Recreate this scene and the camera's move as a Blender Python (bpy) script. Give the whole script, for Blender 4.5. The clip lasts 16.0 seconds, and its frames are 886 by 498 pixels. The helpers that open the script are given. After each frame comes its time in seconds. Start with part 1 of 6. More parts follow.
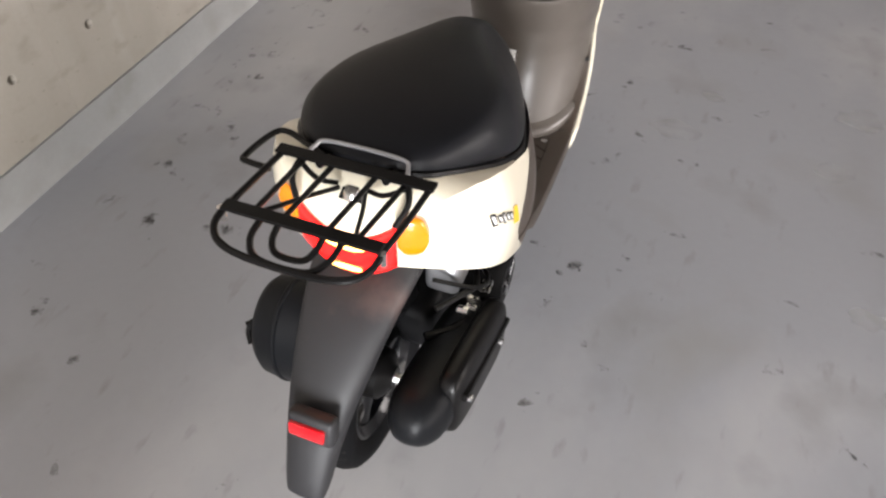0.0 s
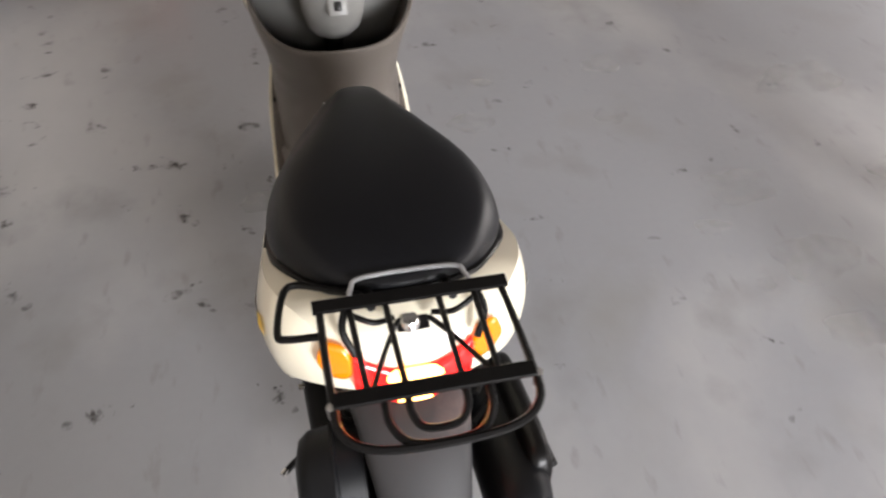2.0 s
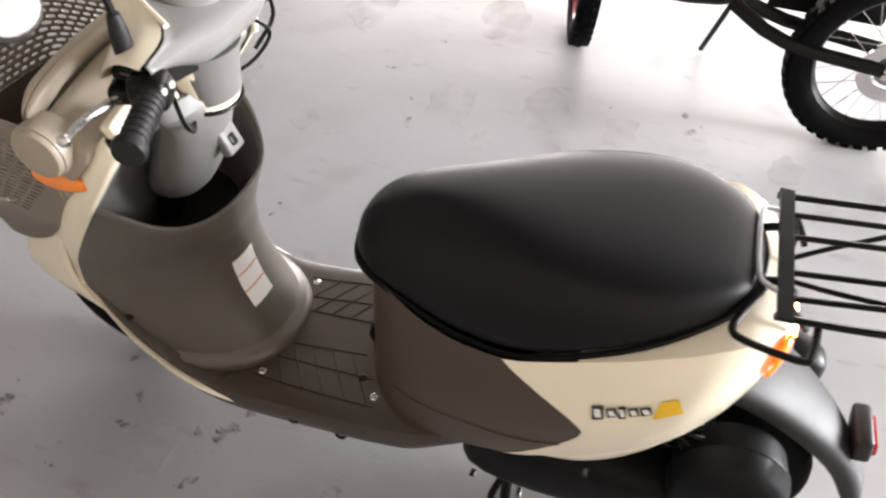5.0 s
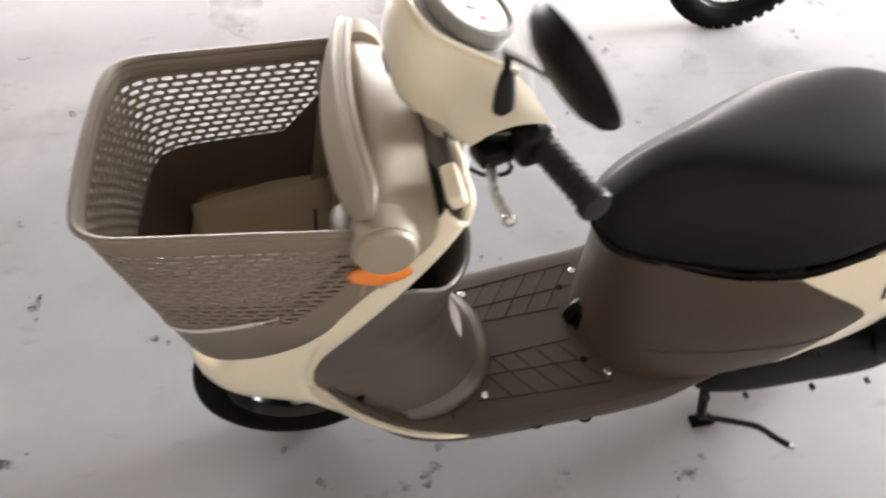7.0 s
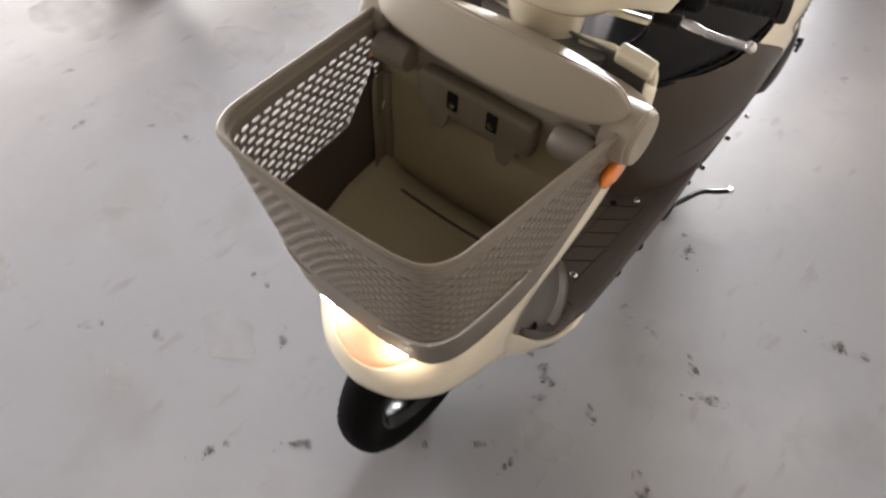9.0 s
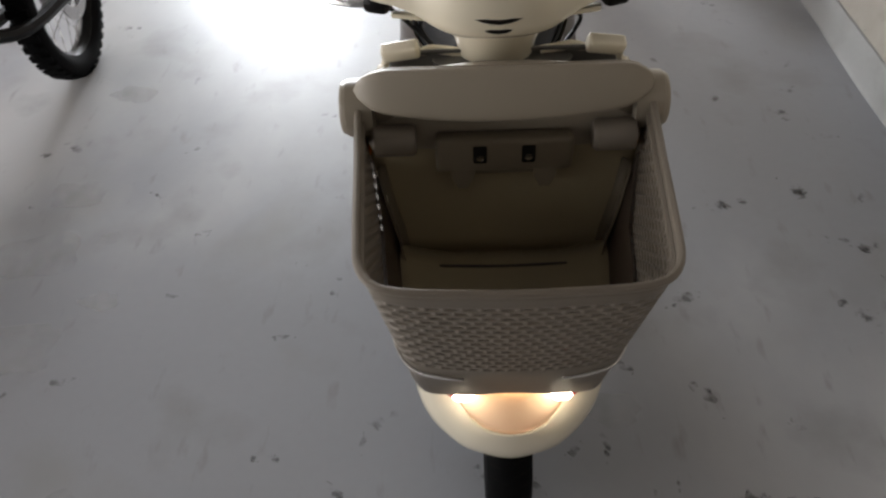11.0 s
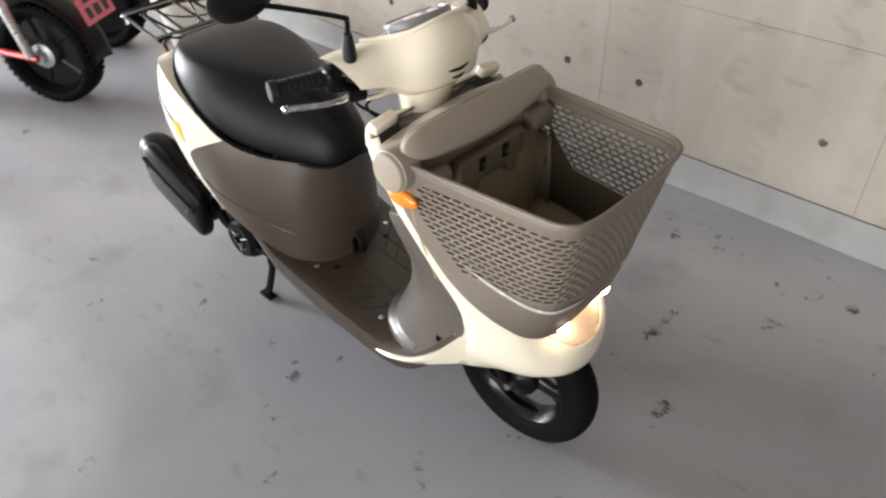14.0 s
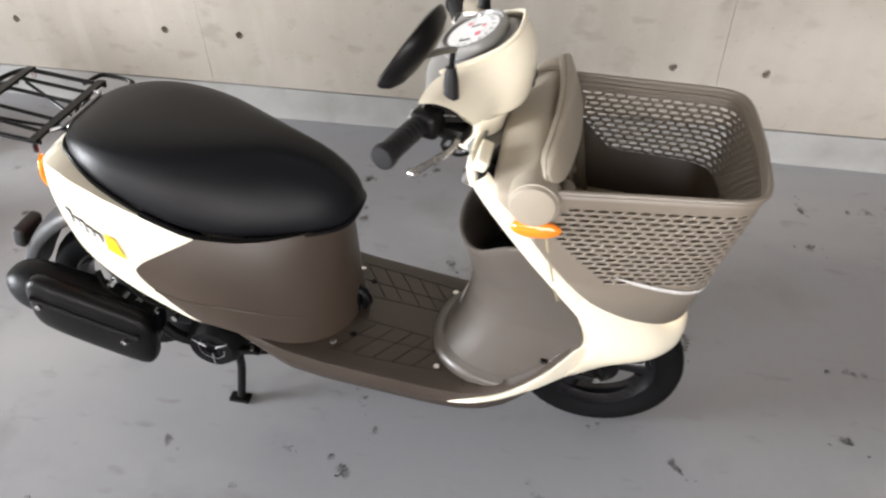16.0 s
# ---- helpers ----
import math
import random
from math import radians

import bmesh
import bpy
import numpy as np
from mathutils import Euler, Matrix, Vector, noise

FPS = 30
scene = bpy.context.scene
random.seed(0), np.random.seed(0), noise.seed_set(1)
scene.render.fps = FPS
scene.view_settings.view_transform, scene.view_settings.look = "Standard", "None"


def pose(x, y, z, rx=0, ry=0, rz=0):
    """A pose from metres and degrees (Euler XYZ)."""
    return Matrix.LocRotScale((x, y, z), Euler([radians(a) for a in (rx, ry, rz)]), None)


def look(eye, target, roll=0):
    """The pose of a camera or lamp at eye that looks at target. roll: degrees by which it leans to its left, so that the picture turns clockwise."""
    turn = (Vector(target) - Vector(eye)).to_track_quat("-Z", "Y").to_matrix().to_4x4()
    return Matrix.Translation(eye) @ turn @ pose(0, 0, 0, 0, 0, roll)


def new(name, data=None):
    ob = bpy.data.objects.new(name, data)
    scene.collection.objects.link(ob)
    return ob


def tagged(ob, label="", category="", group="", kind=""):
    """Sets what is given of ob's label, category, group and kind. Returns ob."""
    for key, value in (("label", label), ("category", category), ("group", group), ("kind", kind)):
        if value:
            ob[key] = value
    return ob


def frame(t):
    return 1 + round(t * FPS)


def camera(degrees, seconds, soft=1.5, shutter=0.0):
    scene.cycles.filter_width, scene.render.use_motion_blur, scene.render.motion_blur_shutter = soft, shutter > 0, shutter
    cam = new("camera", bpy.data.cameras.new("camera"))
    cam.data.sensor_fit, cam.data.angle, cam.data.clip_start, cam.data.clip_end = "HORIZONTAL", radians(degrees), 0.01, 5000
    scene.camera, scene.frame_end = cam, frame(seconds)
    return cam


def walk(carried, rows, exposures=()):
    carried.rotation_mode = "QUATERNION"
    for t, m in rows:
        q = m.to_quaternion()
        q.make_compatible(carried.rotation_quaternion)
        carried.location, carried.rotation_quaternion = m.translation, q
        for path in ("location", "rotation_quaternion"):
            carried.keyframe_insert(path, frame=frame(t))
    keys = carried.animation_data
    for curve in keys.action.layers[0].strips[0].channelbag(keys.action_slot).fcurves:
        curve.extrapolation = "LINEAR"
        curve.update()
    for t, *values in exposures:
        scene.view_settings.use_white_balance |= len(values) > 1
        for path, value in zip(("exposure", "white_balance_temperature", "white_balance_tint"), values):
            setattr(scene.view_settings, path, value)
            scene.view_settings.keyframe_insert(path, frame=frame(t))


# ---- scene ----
cam = camera(62.4, 16.0, soft=2.3, shutter=0.5)

PATH = [
    (0, (0.429, -1.305, 1.475), (-0.061, -0.032, 0.012), -0.1),
    (0.5, (0.316, -1.403, 1.504), (0.056, -0.029, 0.075), 1.5),
    (1, (0.191, -1.392, 1.52), (0.16, 0.037, 0.121), 2.9),
    (1.5, (0.084, -1.269, 1.518), (0.127, 0.136, 0.096), -0.2),
    (2, (-0.106, -1.181, 1.504), (0.223, 0.149, 0.047), 2.2),
    (2.5, (-0.311, -1.096, 1.517), (0.274, 0.116, 0.038), 0.4),
    (3, (-0.438, -0.952, 1.49), (0.32, 0.111, -0.025), 0.7),
    (3.5, (-0.573, -0.81, 1.476), (0.354, 0.112, -0.038), 2.5),
    (4, (-0.723, -0.621, 1.465), (0.375, 0.034, -0.073), 0.5),
    (4.2, (-0.768, -0.574, 1.462), (0.412, 0.059, -0.024), 0.6),
    (6.3, (-0.82, 0.186, 1.496), (0.487, 0.204, -0.018), 1.5),
    (6.5, (-0.821, 0.261, 1.501), (0.489, 0.214, -0.01), 1.8),
    (7, (-0.82, 0.501, 1.492), (0.469, 0.219, -0.011), 3.9),
    (7.5, (-0.795, 0.737, 1.488), (0.441, 0.359, -0.038), 3.4),
    (8, (-0.694, 0.922, 1.467), (0.479, 0.441, -0.08), 1.3),
    (8.5, (-0.577, 1.089, 1.456), (0.369, 0.238, -0.086), 4.0),
    (9, (-0.462, 1.196, 1.442), (0.286, 0.154, -0.092), 4.4),
    (9.2, (-0.421, 1.191, 1.436), (0.316, 0.106, -0.073), 1.5),
    (11.3, (0.145, 1.413, 1.454), (0.104, 0.0, 0.04), -1.7),
    (11.5, (0.202, 1.462, 1.462), (0.089, 0.018, 0.084), -0.4),
    (12, (0.393, 1.6, 1.48), (-0.03, 0.156, 0.162), 0.8),
    (12.5, (0.533, 1.633, 1.493), (-0.068, 0.228, 0.202), 1.9),
    (13, (0.664, 1.548, 1.515), (-0.056, 0.186, 0.239), -1.3),
    (13.5, (0.815, 1.423, 1.508), (-0.138, 0.193, 0.252), -0.6),
    (14, (1.001, 1.292, 1.528), (-0.14, 0.219, 0.284), -1.3),
    (14.5, (1.083, 1.106, 1.513), (-0.156, 0.179, 0.246), -2.1),
    (15, (1.164, 0.898, 1.518), (-0.182, 0.168, 0.232), 0.1),
    (15.5, (1.26, 0.687, 1.546), (-0.226, 0.233, 0.286), -0.5),
    (16, (1.202, 0.495, 1.533), (-0.286, 0.18, 0.234), -1.1),
]
walk(cam, [(t, look(eye, target, roll)) for t, eye, target, roll in PATH],
     exposures=[(0.0, 0.35, 6800, 14.5), (2.0, 0.4, 6800, 14.5), (4.2, 0.75, 6800, 14.5), (6.3, 1.05, 6800, 14.5), (7.5, 1.0, 6800, 14.5), (8.5, 0.85, 6800, 14.5), (9.2, 0.9, 6800, 14.5), (11.3, -0.38, 6560, 11.3), (12.5, -0.42, 6540, 11.3), (13.5, 0.05, 6560, 11.8), (14.5, 0.45, 6580, 12.4), (16.0, 0.48, 6580, 12.4)])

# ---------------------------------------------------------------- world and lights
world = bpy.data.worlds.new("world")
scene.world = world
world.use_nodes = True
_bg = world.node_tree.nodes["Background"]
_sky = world.node_tree.nodes.new("ShaderNodeTexSky")
_sky.sky_type = "NISHITA"
_sky.sun_disc = False
_sky.sun_elevation, _sky.sun_rotation = radians(40), radians(150)
_bg.inputs["Strength"].default_value = 0.12
world.node_tree.links.new(_sky.outputs["Color"], _bg.inputs["Color"])


def opening_lamp(name, eye, target, width, height, power, color):
    data = bpy.data.lights.new(name, "AREA")
    data.shape, data.size, data.size_y = "RECTANGLE", width, height
    data.energy, data.color = power, color
    ob = new(name, data)
    ob.matrix_world = look(eye, target)
    return ob


opening_lamp("daylight_door", (2.0, -6.45, 1.3), (2.0, 0, 1.3), 1.9, 2.5, 850, (0.90, 0.955, 1.0))
# second lamp: added broad light from the east, its opening is unseen
opening_lamp("added_side_light", (9.0, 0.0, 1.55), (0, 0.0, 1.55), 11.8, 2.5, 1000, (1.0, 0.978, 0.962))

# ---------------------------------------------------------------- materials


def mat(name, color, rough=0.5, metal=0.0, spec=0.5, vary=0.12, scale=12.0, fine=160.0, bump=0.08, coat=0.0, rough_vary=0.1,
        spots=None):
    m = bpy.data.materials.new(name)
    m.use_nodes = True
    nt = m.node_tree
    b = nt.nodes["Principled BSDF"]
    b.inputs["Metallic"].default_value = metal
    b.inputs["Specular IOR Level"].default_value = spec
    b.inputs["Coat Weight"].default_value = coat
    b.inputs["Coat Roughness"].default_value = 0.08
    co = nt.nodes.new("ShaderNodeTexCoord")
    n1, n2 = nt.nodes.new("ShaderNodeTexNoise"), nt.nodes.new("ShaderNodeTexNoise")
    n1.inputs["Scale"].default_value, n1.inputs["Detail"].default_value = scale, 5
    n2.inputs["Scale"].default_value, n2.inputs["Detail"].default_value = fine, 3
    for n in (n1, n2):
        nt.links.new(co.outputs["Object"], n.inputs["Vector"])
    mix = nt.nodes.new("ShaderNodeMix")
    mix.data_type = "RGBA"
    mix.inputs["A"].default_value = (*[c * (1 - vary) for c in color], 1)
    mix.inputs["B"].default_value = (*[min(1, c * (1 + vary)) for c in color], 1)
    add = nt.nodes.new("ShaderNodeMath")
    add.operation = "MULTIPLY_ADD"
    add.inputs[1].default_value = 0.7
    half = nt.nodes.new("ShaderNodeMath")
    half.operation = "MULTIPLY"
    half.inputs[1].default_value = 0.3
    nt.links.new(n2.outputs["Fac"], half.inputs[0])
    nt.links.new(n1.outputs["Fac"], add.inputs[0])
    nt.links.new(half.outputs[0], add.inputs[2])
    nt.links.new(add.outputs[0], mix.inputs["Factor"])
    last = mix.outputs["Result"]
    if spots:
        ns = nt.nodes.new("ShaderNodeTexNoise")
        ns.inputs["Scale"].default_value, ns.inputs["Detail"].default_value = spots[0], 8
        nt.links.new(co.outputs["Object"], ns.inputs["Vector"])
        ramp = nt.nodes.new("ShaderNodeMapRange")
        ramp.inputs["From Min"].default_value, ramp.inputs["From Max"].default_value = spots[1], spots[2]
        nt.links.new(ns.outputs["Fac"], ramp.inputs["Value"])
        over = nt.nodes.new("ShaderNodeMix")
        over.data_type = "RGBA"
        over.inputs["B"].default_value = (*spots[3], 1)
        nt.links.new(ramp.outputs["Result"], over.inputs["Factor"])
        nt.links.new(last, over.inputs["A"])
        last = over.outputs["Result"]
    nt.links.new(last, b.inputs["Base Color"])
    mr = nt.nodes.new("ShaderNodeMapRange")
    mr.inputs["To Min"].default_value, mr.inputs["To Max"].default_value = max(0.02, rough - rough_vary), min(1, rough + rough_vary)
    nt.links.new(n1.outputs["Fac"], mr.inputs["Value"])
    nt.links.new(mr.outputs["Result"], b.inputs["Roughness"])
    if bump:
        bn = nt.nodes.new("ShaderNodeBump")
        bn.inputs["Strength"].default_value, bn.inputs["Distance"].default_value = bump, 0.002
        nt.links.new(n2.outputs["Fac"], bn.inputs["Height"])
        nt.links.new(bn.outputs["Normal"], b.inputs["Normal"])
    return m


def lamp_mat(name, color, glow, strength, rough=0.15):
    m = mat(name, color, rough, vary=0.15, scale=30, bump=0.0, coat=0.6)
    b = m.node_tree.nodes["Principled BSDF"]
    b.inputs["Emission Color"].default_value = (*glow, 1)
    b.inputs["Emission Strength"].default_value = strength
    return m


CREAM = mat("cream_paint", (0.80, 0.735, 0.585), 0.22, vary=0.03, scale=5, bump=0.01, coat=0.5, rough_vary=0.05)
BROWN = mat("brown_plastic", (0.058, 0.042, 0.031), 0.36, spec=0.48, vary=0.10, scale=8, fine=420, bump=0.14)
BASKET = mat("basket_plastic", (0.184, 0.156, 0.124), 0.42, vary=0.08, scale=8, fine=400, bump=0.10)
SHIELD = mat("grey_brown_shield_plastic", (0.082, 0.070, 0.060), 0.36, spec=0.6, vary=0.08, scale=7, fine=420, bump=0.12)
TUB = mat("brown_liner_plastic", (0.150, 0.122, 0.085), 0.45, spec=0.35, vary=0.08, scale=7, fine=380, bump=0.1)
TAN = mat("tan_plastic", (0.315, 0.275, 0.218), 0.42, vary=0.07, scale=7, fine=400, bump=0.10)
LINER = mat("olive_liner_plastic", (0.33, 0.275, 0.175), 0.5, spec=0.3, vary=0.08, scale=7, fine=300, bump=0.1)
VINYL = mat("black_vinyl", (0.0045, 0.0048, 0.0062), 0.42, spec=0.19, vary=0.25, scale=9, fine=700, bump=0.12, rough_vary=0.06)
BLACK = mat("black_metal", (0.0045, 0.0042, 0.0042), 0.36, spec=0.12, vary=0.3, scale=14, fine=260, bump=0.12, coat=0.05)
CASING = mat("dark_casing_plastic", (0.0055, 0.006, 0.007), 0.42, spec=0.13, vary=0.2, scale=10, fine=300, bump=0.15)
SOOT = mat("black_engine", (0.005, 0.005, 0.0055), 0.5, spec=0.1, vary=0.35, scale=18, fine=220, bump=0.3)
RUBBER = mat("tyre_rubber", (0.006, 0.006, 0.0065), 0.6, spec=0.03, vary=0.3, scale=20, fine=300, bump=0.3)
# reddish-brown patches put the tail light's red reflection into the colour
FENDER = mat("grey_fender_plastic", (0.016, 0.016, 0.0175), 0.54, spec=0.38, vary=0.15, scale=9, fine=380, bump=0.15,
             spots=(5.0, 0.58, 0.75, (0.10, 0.066, 0.058)))
RIMBLACK = mat("gloss_black_rim", (0.004, 0.004, 0.005), 0.20, spec=0.25, vary=0.2, scale=14, bump=0.03, coat=0.12)
PANELGREY = mat("grey_panel_plastic", (0.150, 0.147, 0.140), 0.42, spec=0.4, vary=0.07, scale=8, fine=400, bump=0.10)
STEEL = mat("bright_steel", (0.62, 0.61, 0.6), 0.25, metal=1.0, vary=0.12, scale=30, bump=0.05)
GREYMETAL = mat("cast_alloy", (0.32, 0.32, 0.33), 0.45, metal=0.8, vary=0.15, scale=25, bump=0.15)
MIRROR = mat("mirror_glass", (0.85, 0.86, 0.87), 0.03, metal=1.0, vary=0.01, scale=4, bump=0.0, rough_vary=0.01)
AMBER = mat("amber_lens", (0.85, 0.22, 0.01), 0.12, vary=0.15, scale=40, bump=0.05, coat=0.7)
# emission stands for light passing through the rear amber lenses
AMBER_GLOW = lamp_mat("amber_lens_rear", (0.55, 0.14, 0.004), (1.0, 0.30, 0.0), 0.45)
RED_LIT = lamp_mat("red_lens_lit", (0.42, 0.006, 0.008), (1.0, 0.010, 0.006), 2.4)
BULB_RED = lamp_mat("lit_bulb_glow", (1.0, 0.5, 0.2), (1.0, 0.52, 0.12), 7.0)
RED = mat("red_reflector", (0.55, 0.01, 0.015), 0.12, vary=0.15, scale=60, bump=0.05, coat=0.7)
HEAD = lamp_mat("headlamp_lens_lit", (0.9, 0.8, 0.6), (1.0, 0.60, 0.30), 3.0)
HEADGLASS = lamp_mat("headlamp_glass_lit", (0.72, 0.56, 0.40), (1.0, 0.50, 0.22), 0.35, 0.12)
BULB = lamp_mat("position_bulb_lit", (1.0, 0.9, 0.7), (1.0, 0.88, 0.68), 40.0)
WHITE = mat("white_label", (0.78, 0.78, 0.77), 0.35, vary=0.04, scale=30, bump=0.0)
SILVERTAPE = mat("reflective_strip", (0.72, 0.70, 0.67), 0.25, metal=0.3, vary=0.05, scale=40, bump=0.0)
LABELRED = mat("label_print", (0.70, 0.28, 0.12), 0.4, vary=0.05, scale=30, bump=0.0)
YELLOW = mat("yellow_sticker", (0.80, 0.50, 0.02), 0.35, vary=0.05, scale=30, bump=0.0)
INK = mat("black_ink", (0.02, 0.02, 0.02), 0.4, vary=0.05, scale=30, bump=0.0)
PINK = mat("pink_plate", (0.75, 0.16, 0.22), 0.4, vary=0.06, scale=20, bump=0.02)
REDPAINT = mat("red_paint", (0.45, 0.012, 0.02), 0.25, vary=0.08, scale=10, bump=0.01, coat=0.5)
# near-black colour standing in for shade in hollows, slits and grooves
DARK = mat("cavity_shade", (0.01, 0.009, 0.008), 0.7, spec=0.08, vary=0.2, scale=12, bump=0.1)
SOIL = mat("potting_soil", (0.05, 0.032, 0.02), 0.9, vary=0.4, scale=40, bump=0.6)
POT = mat("cream_pot_plastic", (0.62, 0.58, 0.52), 0.5, vary=0.08, scale=10, bump=0.08)


def smudge(name, color, lo, hi, scale=45.0, rough=0.75, spec=0.2):
    """Dirt on the paint, broken up by fine noise."""
    m = mat(name, color, rough, spec=spec, vary=0.25, scale=60, bump=0.05)
    nt = m.node_tree
    b = nt.nodes["Principled BSDF"]
    n = nt.nodes.new("ShaderNodeTexNoise")
    n.inputs["Scale"].default_value, n.inputs["Detail"].default_value = scale, 6
    nt.links.new(nt.nodes["Texture Coordinate"].outputs["Object"], n.inputs["Vector"])
    r = nt.nodes.new("ShaderNodeMapRange")
    r.inputs["From Min"].default_value, r.inputs["From Max"].default_value = lo, hi
    nt.links.new(n.outputs["Fac"], r.inputs["Value"])
    nt.links.new(r.outputs["Result"], b.inputs["Alpha"])
    return m


PRINT = smudge("shoe_dirt", (0.075, 0.066, 0.060), 0.47, 0.74, 34.0)
FAINT = smudge("shoe_dust", (0.115, 0.105, 0.098), 0.46, 0.85, 30.0, 0.55, 0.4)
SCUFF = smudge("pale_scuff", (0.50, 0.495, 0.49), 0.32, 1.35, 9.0, 0.38, 0.45)
LEAF = mat("dry_leaf", (0.20, 0.03, 0.025), 0.6, vary=0.4, scale=30, bump=0.2)


def floor_material():
    m = mat("grey_floor_paint", (0.285, 0.288, 0.303), 0.40, spec=0.36, vary=0.10, scale=1.6, fine=40, bump=0.03, coat=0.05, rough_vary=0.14,
            spots=(2.3, 0.56, 0.80, (0.25, 0.245, 0.24)))
    nt = m.node_tree
    b = nt.nodes["Principled BSDF"]
    b.inputs["Coat Roughness"].default_value = 0.20
    co = nt.nodes["Texture Coordinate"]
    wave = nt.nodes.new("ShaderNodeTexNoise")
    wave.inputs["Scale"].default_value, wave.inputs["Detail"].default_value = 9.0, 4
    nt.links.new(co.outputs["Object"], wave.inputs["Vector"])
    bn = nt.nodes.new("ShaderNodeBump")
    bn.inputs["Strength"].default_value, bn.inputs["Distance"].default_value = 0.10, 0.01
    nt.links.new(wave.outputs["Fac"], bn.inputs["Height"])
    # wide paler patches, smaller darker ones, and dusty streaks
    mix = [n for n in nt.nodes if n.type == "MIX"][-1]
    base = b.inputs["Base Color"].links[0].from_socket
    for scale, lo, hi, tone, stretch in ((0.9, 0.50, 0.66, (0.43, 0.425, 0.42), (1, 0.6, 1)), (3.1, 0.57, 0.74, (0.22, 0.215, 0.215), (1, 1, 1)), (22.0, 0.62, 0.80, (0.19, 0.18, 0.175), (1, 0.35, 1))):
        mp = nt.nodes.new("ShaderNodeMapping")
        mp.inputs["Scale"].default_value = stretch
        nt.links.new(co.outputs["Object"], mp.inputs["Vector"])
        ns = nt.nodes.new("ShaderNodeTexNoise")
        ns.inputs["Scale"].default_value, ns.inputs["Detail"].default_value = scale, 7
        nt.links.new(mp.outputs["Vector"], ns.inputs["Vector"])
        mr = nt.nodes.new("ShaderNodeMapRange")
        mr.inputs["From Min"].default_value, mr.inputs["From Max"].default_value, mr.inputs["To Max"].default_value = lo, hi, 0.7
        nt.links.new(ns.outputs["Fac"], mr.inputs["Value"])
        ov = nt.nodes.new("ShaderNodeMix")
        ov.data_type = "RGBA"
        ov.inputs["B"].default_value = (*tone, 1)
        nt.links.new(mr.outputs["Result"], ov.inputs["Factor"])
        nt.links.new(base, ov.inputs["A"])
        base = ov.outputs["Result"]
    nt.links.new(base, b.inputs["Base Color"])
    old = [n for n in nt.nodes if n.type == "BUMP" and n is not bn][0]
    nt.links.new(bn.outputs["Normal"], old.inputs["Normal"])
    nt.links.new(bn.outputs["Normal"], b.inputs["Coat Normal"])
    return m


FLOOR = floor_material()

CONCRETE = mat("board_marked_concrete", (0.295, 0.265, 0.226), 0.75, vary=0.16, scale=3.0, fine=70, bump=0.35,
               spots=(4.0, 0.55, 0.78, (0.27, 0.245, 0.21)))


def add_pores(m, scale, lo, hi, tone):
    """Small dark pits and vertical run marks in cast concrete."""
    nt = m.node_tree
    b = nt.nodes["Principled BSDF"]
    co = nt.nodes["Texture Coordinate"]
    base = b.inputs["Base Color"].links[0].from_socket
    vo = nt.nodes.new("ShaderNodeTexVoronoi")
    vo.inputs["Scale"].default_value = scale
    nt.links.new(co.outputs["Object"], vo.inputs["Vector"])
    mp = nt.nodes.new("ShaderNodeMapping")
    mp.inputs["Scale"].default_value = (6, 6, 0.9)
    nt.links.new(co.outputs["Object"], mp.inputs["Vector"])
    ns = nt.nodes.new("ShaderNodeTexNoise")
    ns.inputs["Scale"].default_value, ns.inputs["Detail"].default_value = 1.4, 8
    nt.links.new(mp.outputs["Vector"], ns.inputs["Vector"])
    mb = nt.nodes.new("ShaderNodeMapping")
    mb.inputs["Scale"].default_value = (1, 0.55, 1)
    nt.links.new(co.outputs["Object"], mb.inputs["Vector"])
    blot, wide = nt.nodes.new("ShaderNodeTexNoise"), nt.nodes.new("ShaderNodeTexNoise")
    blot.inputs["Scale"].default_value, blot.inputs["Detail"].default_value = 13.0, 7
    wide.inputs["Scale"].default_value, wide.inputs["Detail"].default_value = 1.7, 6
    for node in (blot, wide):
        nt.links.new(mb.outputs["Vector"], node.inputs["Vector"])
    for src, a, c, amount, col in ((vo.outputs["Distance"], hi, lo, 0.75, tone), (ns.outputs["Fac"], 0.52, 0.75, 0.28, (tone[0] * 1.7, tone[1] * 1.65, tone[2] * 1.6)), (ns.outputs["Fac"], 0.46, 0.28, 0.25, (0.44, 0.41, 0.37)), (blot.outputs["Fac"], 0.57, 0.68, 0.55, (tone[0] * 1.5, tone[1] * 1.5, tone[2] * 1.45)), (wide.outputs["Fac"], 0.50, 0.70, 0.5, (0.42, 0.385, 0.34))):
        mr = nt.nodes.new("ShaderNodeMapRange")
        mr.inputs["From Min"].default_value, mr.inputs["From Max"].default_value, mr.inputs["To Max"].default_value = a, c, amount
        nt.links.new(src, mr.inputs["Value"])
        ov = nt.nodes.new("ShaderNodeMix")
        ov.data_type = "RGBA"
        ov.inputs["B"].default_value = (*col, 1)
        nt.links.new(mr.outputs["Result"], ov.inputs["Factor"])
        nt.links.new(base, ov.inputs["A"])
        base = ov.outputs["Result"]
    nt.links.new(base, b.inputs["Base Color"])


add_pores(CONCRETE, 26.0, 0.03, 0.10, (0.13, 0.115, 0.10))
KICKER = mat("kicker_concrete", (0.255, 0.252, 0.245), 0.6, vary=0.2, scale=5.0, fine=60, bump=0.4,
             spots=(7.0, 0.50, 0.70, (0.22, 0.215, 0.205)))
# unseen end wall kept dark so little light bounces onto the front
NORTH = mat("unseen_dark_wall", (0.11, 0.11, 0.115), 0.7, vary=0.1, scale=2.0, fine=40, bump=0.1)
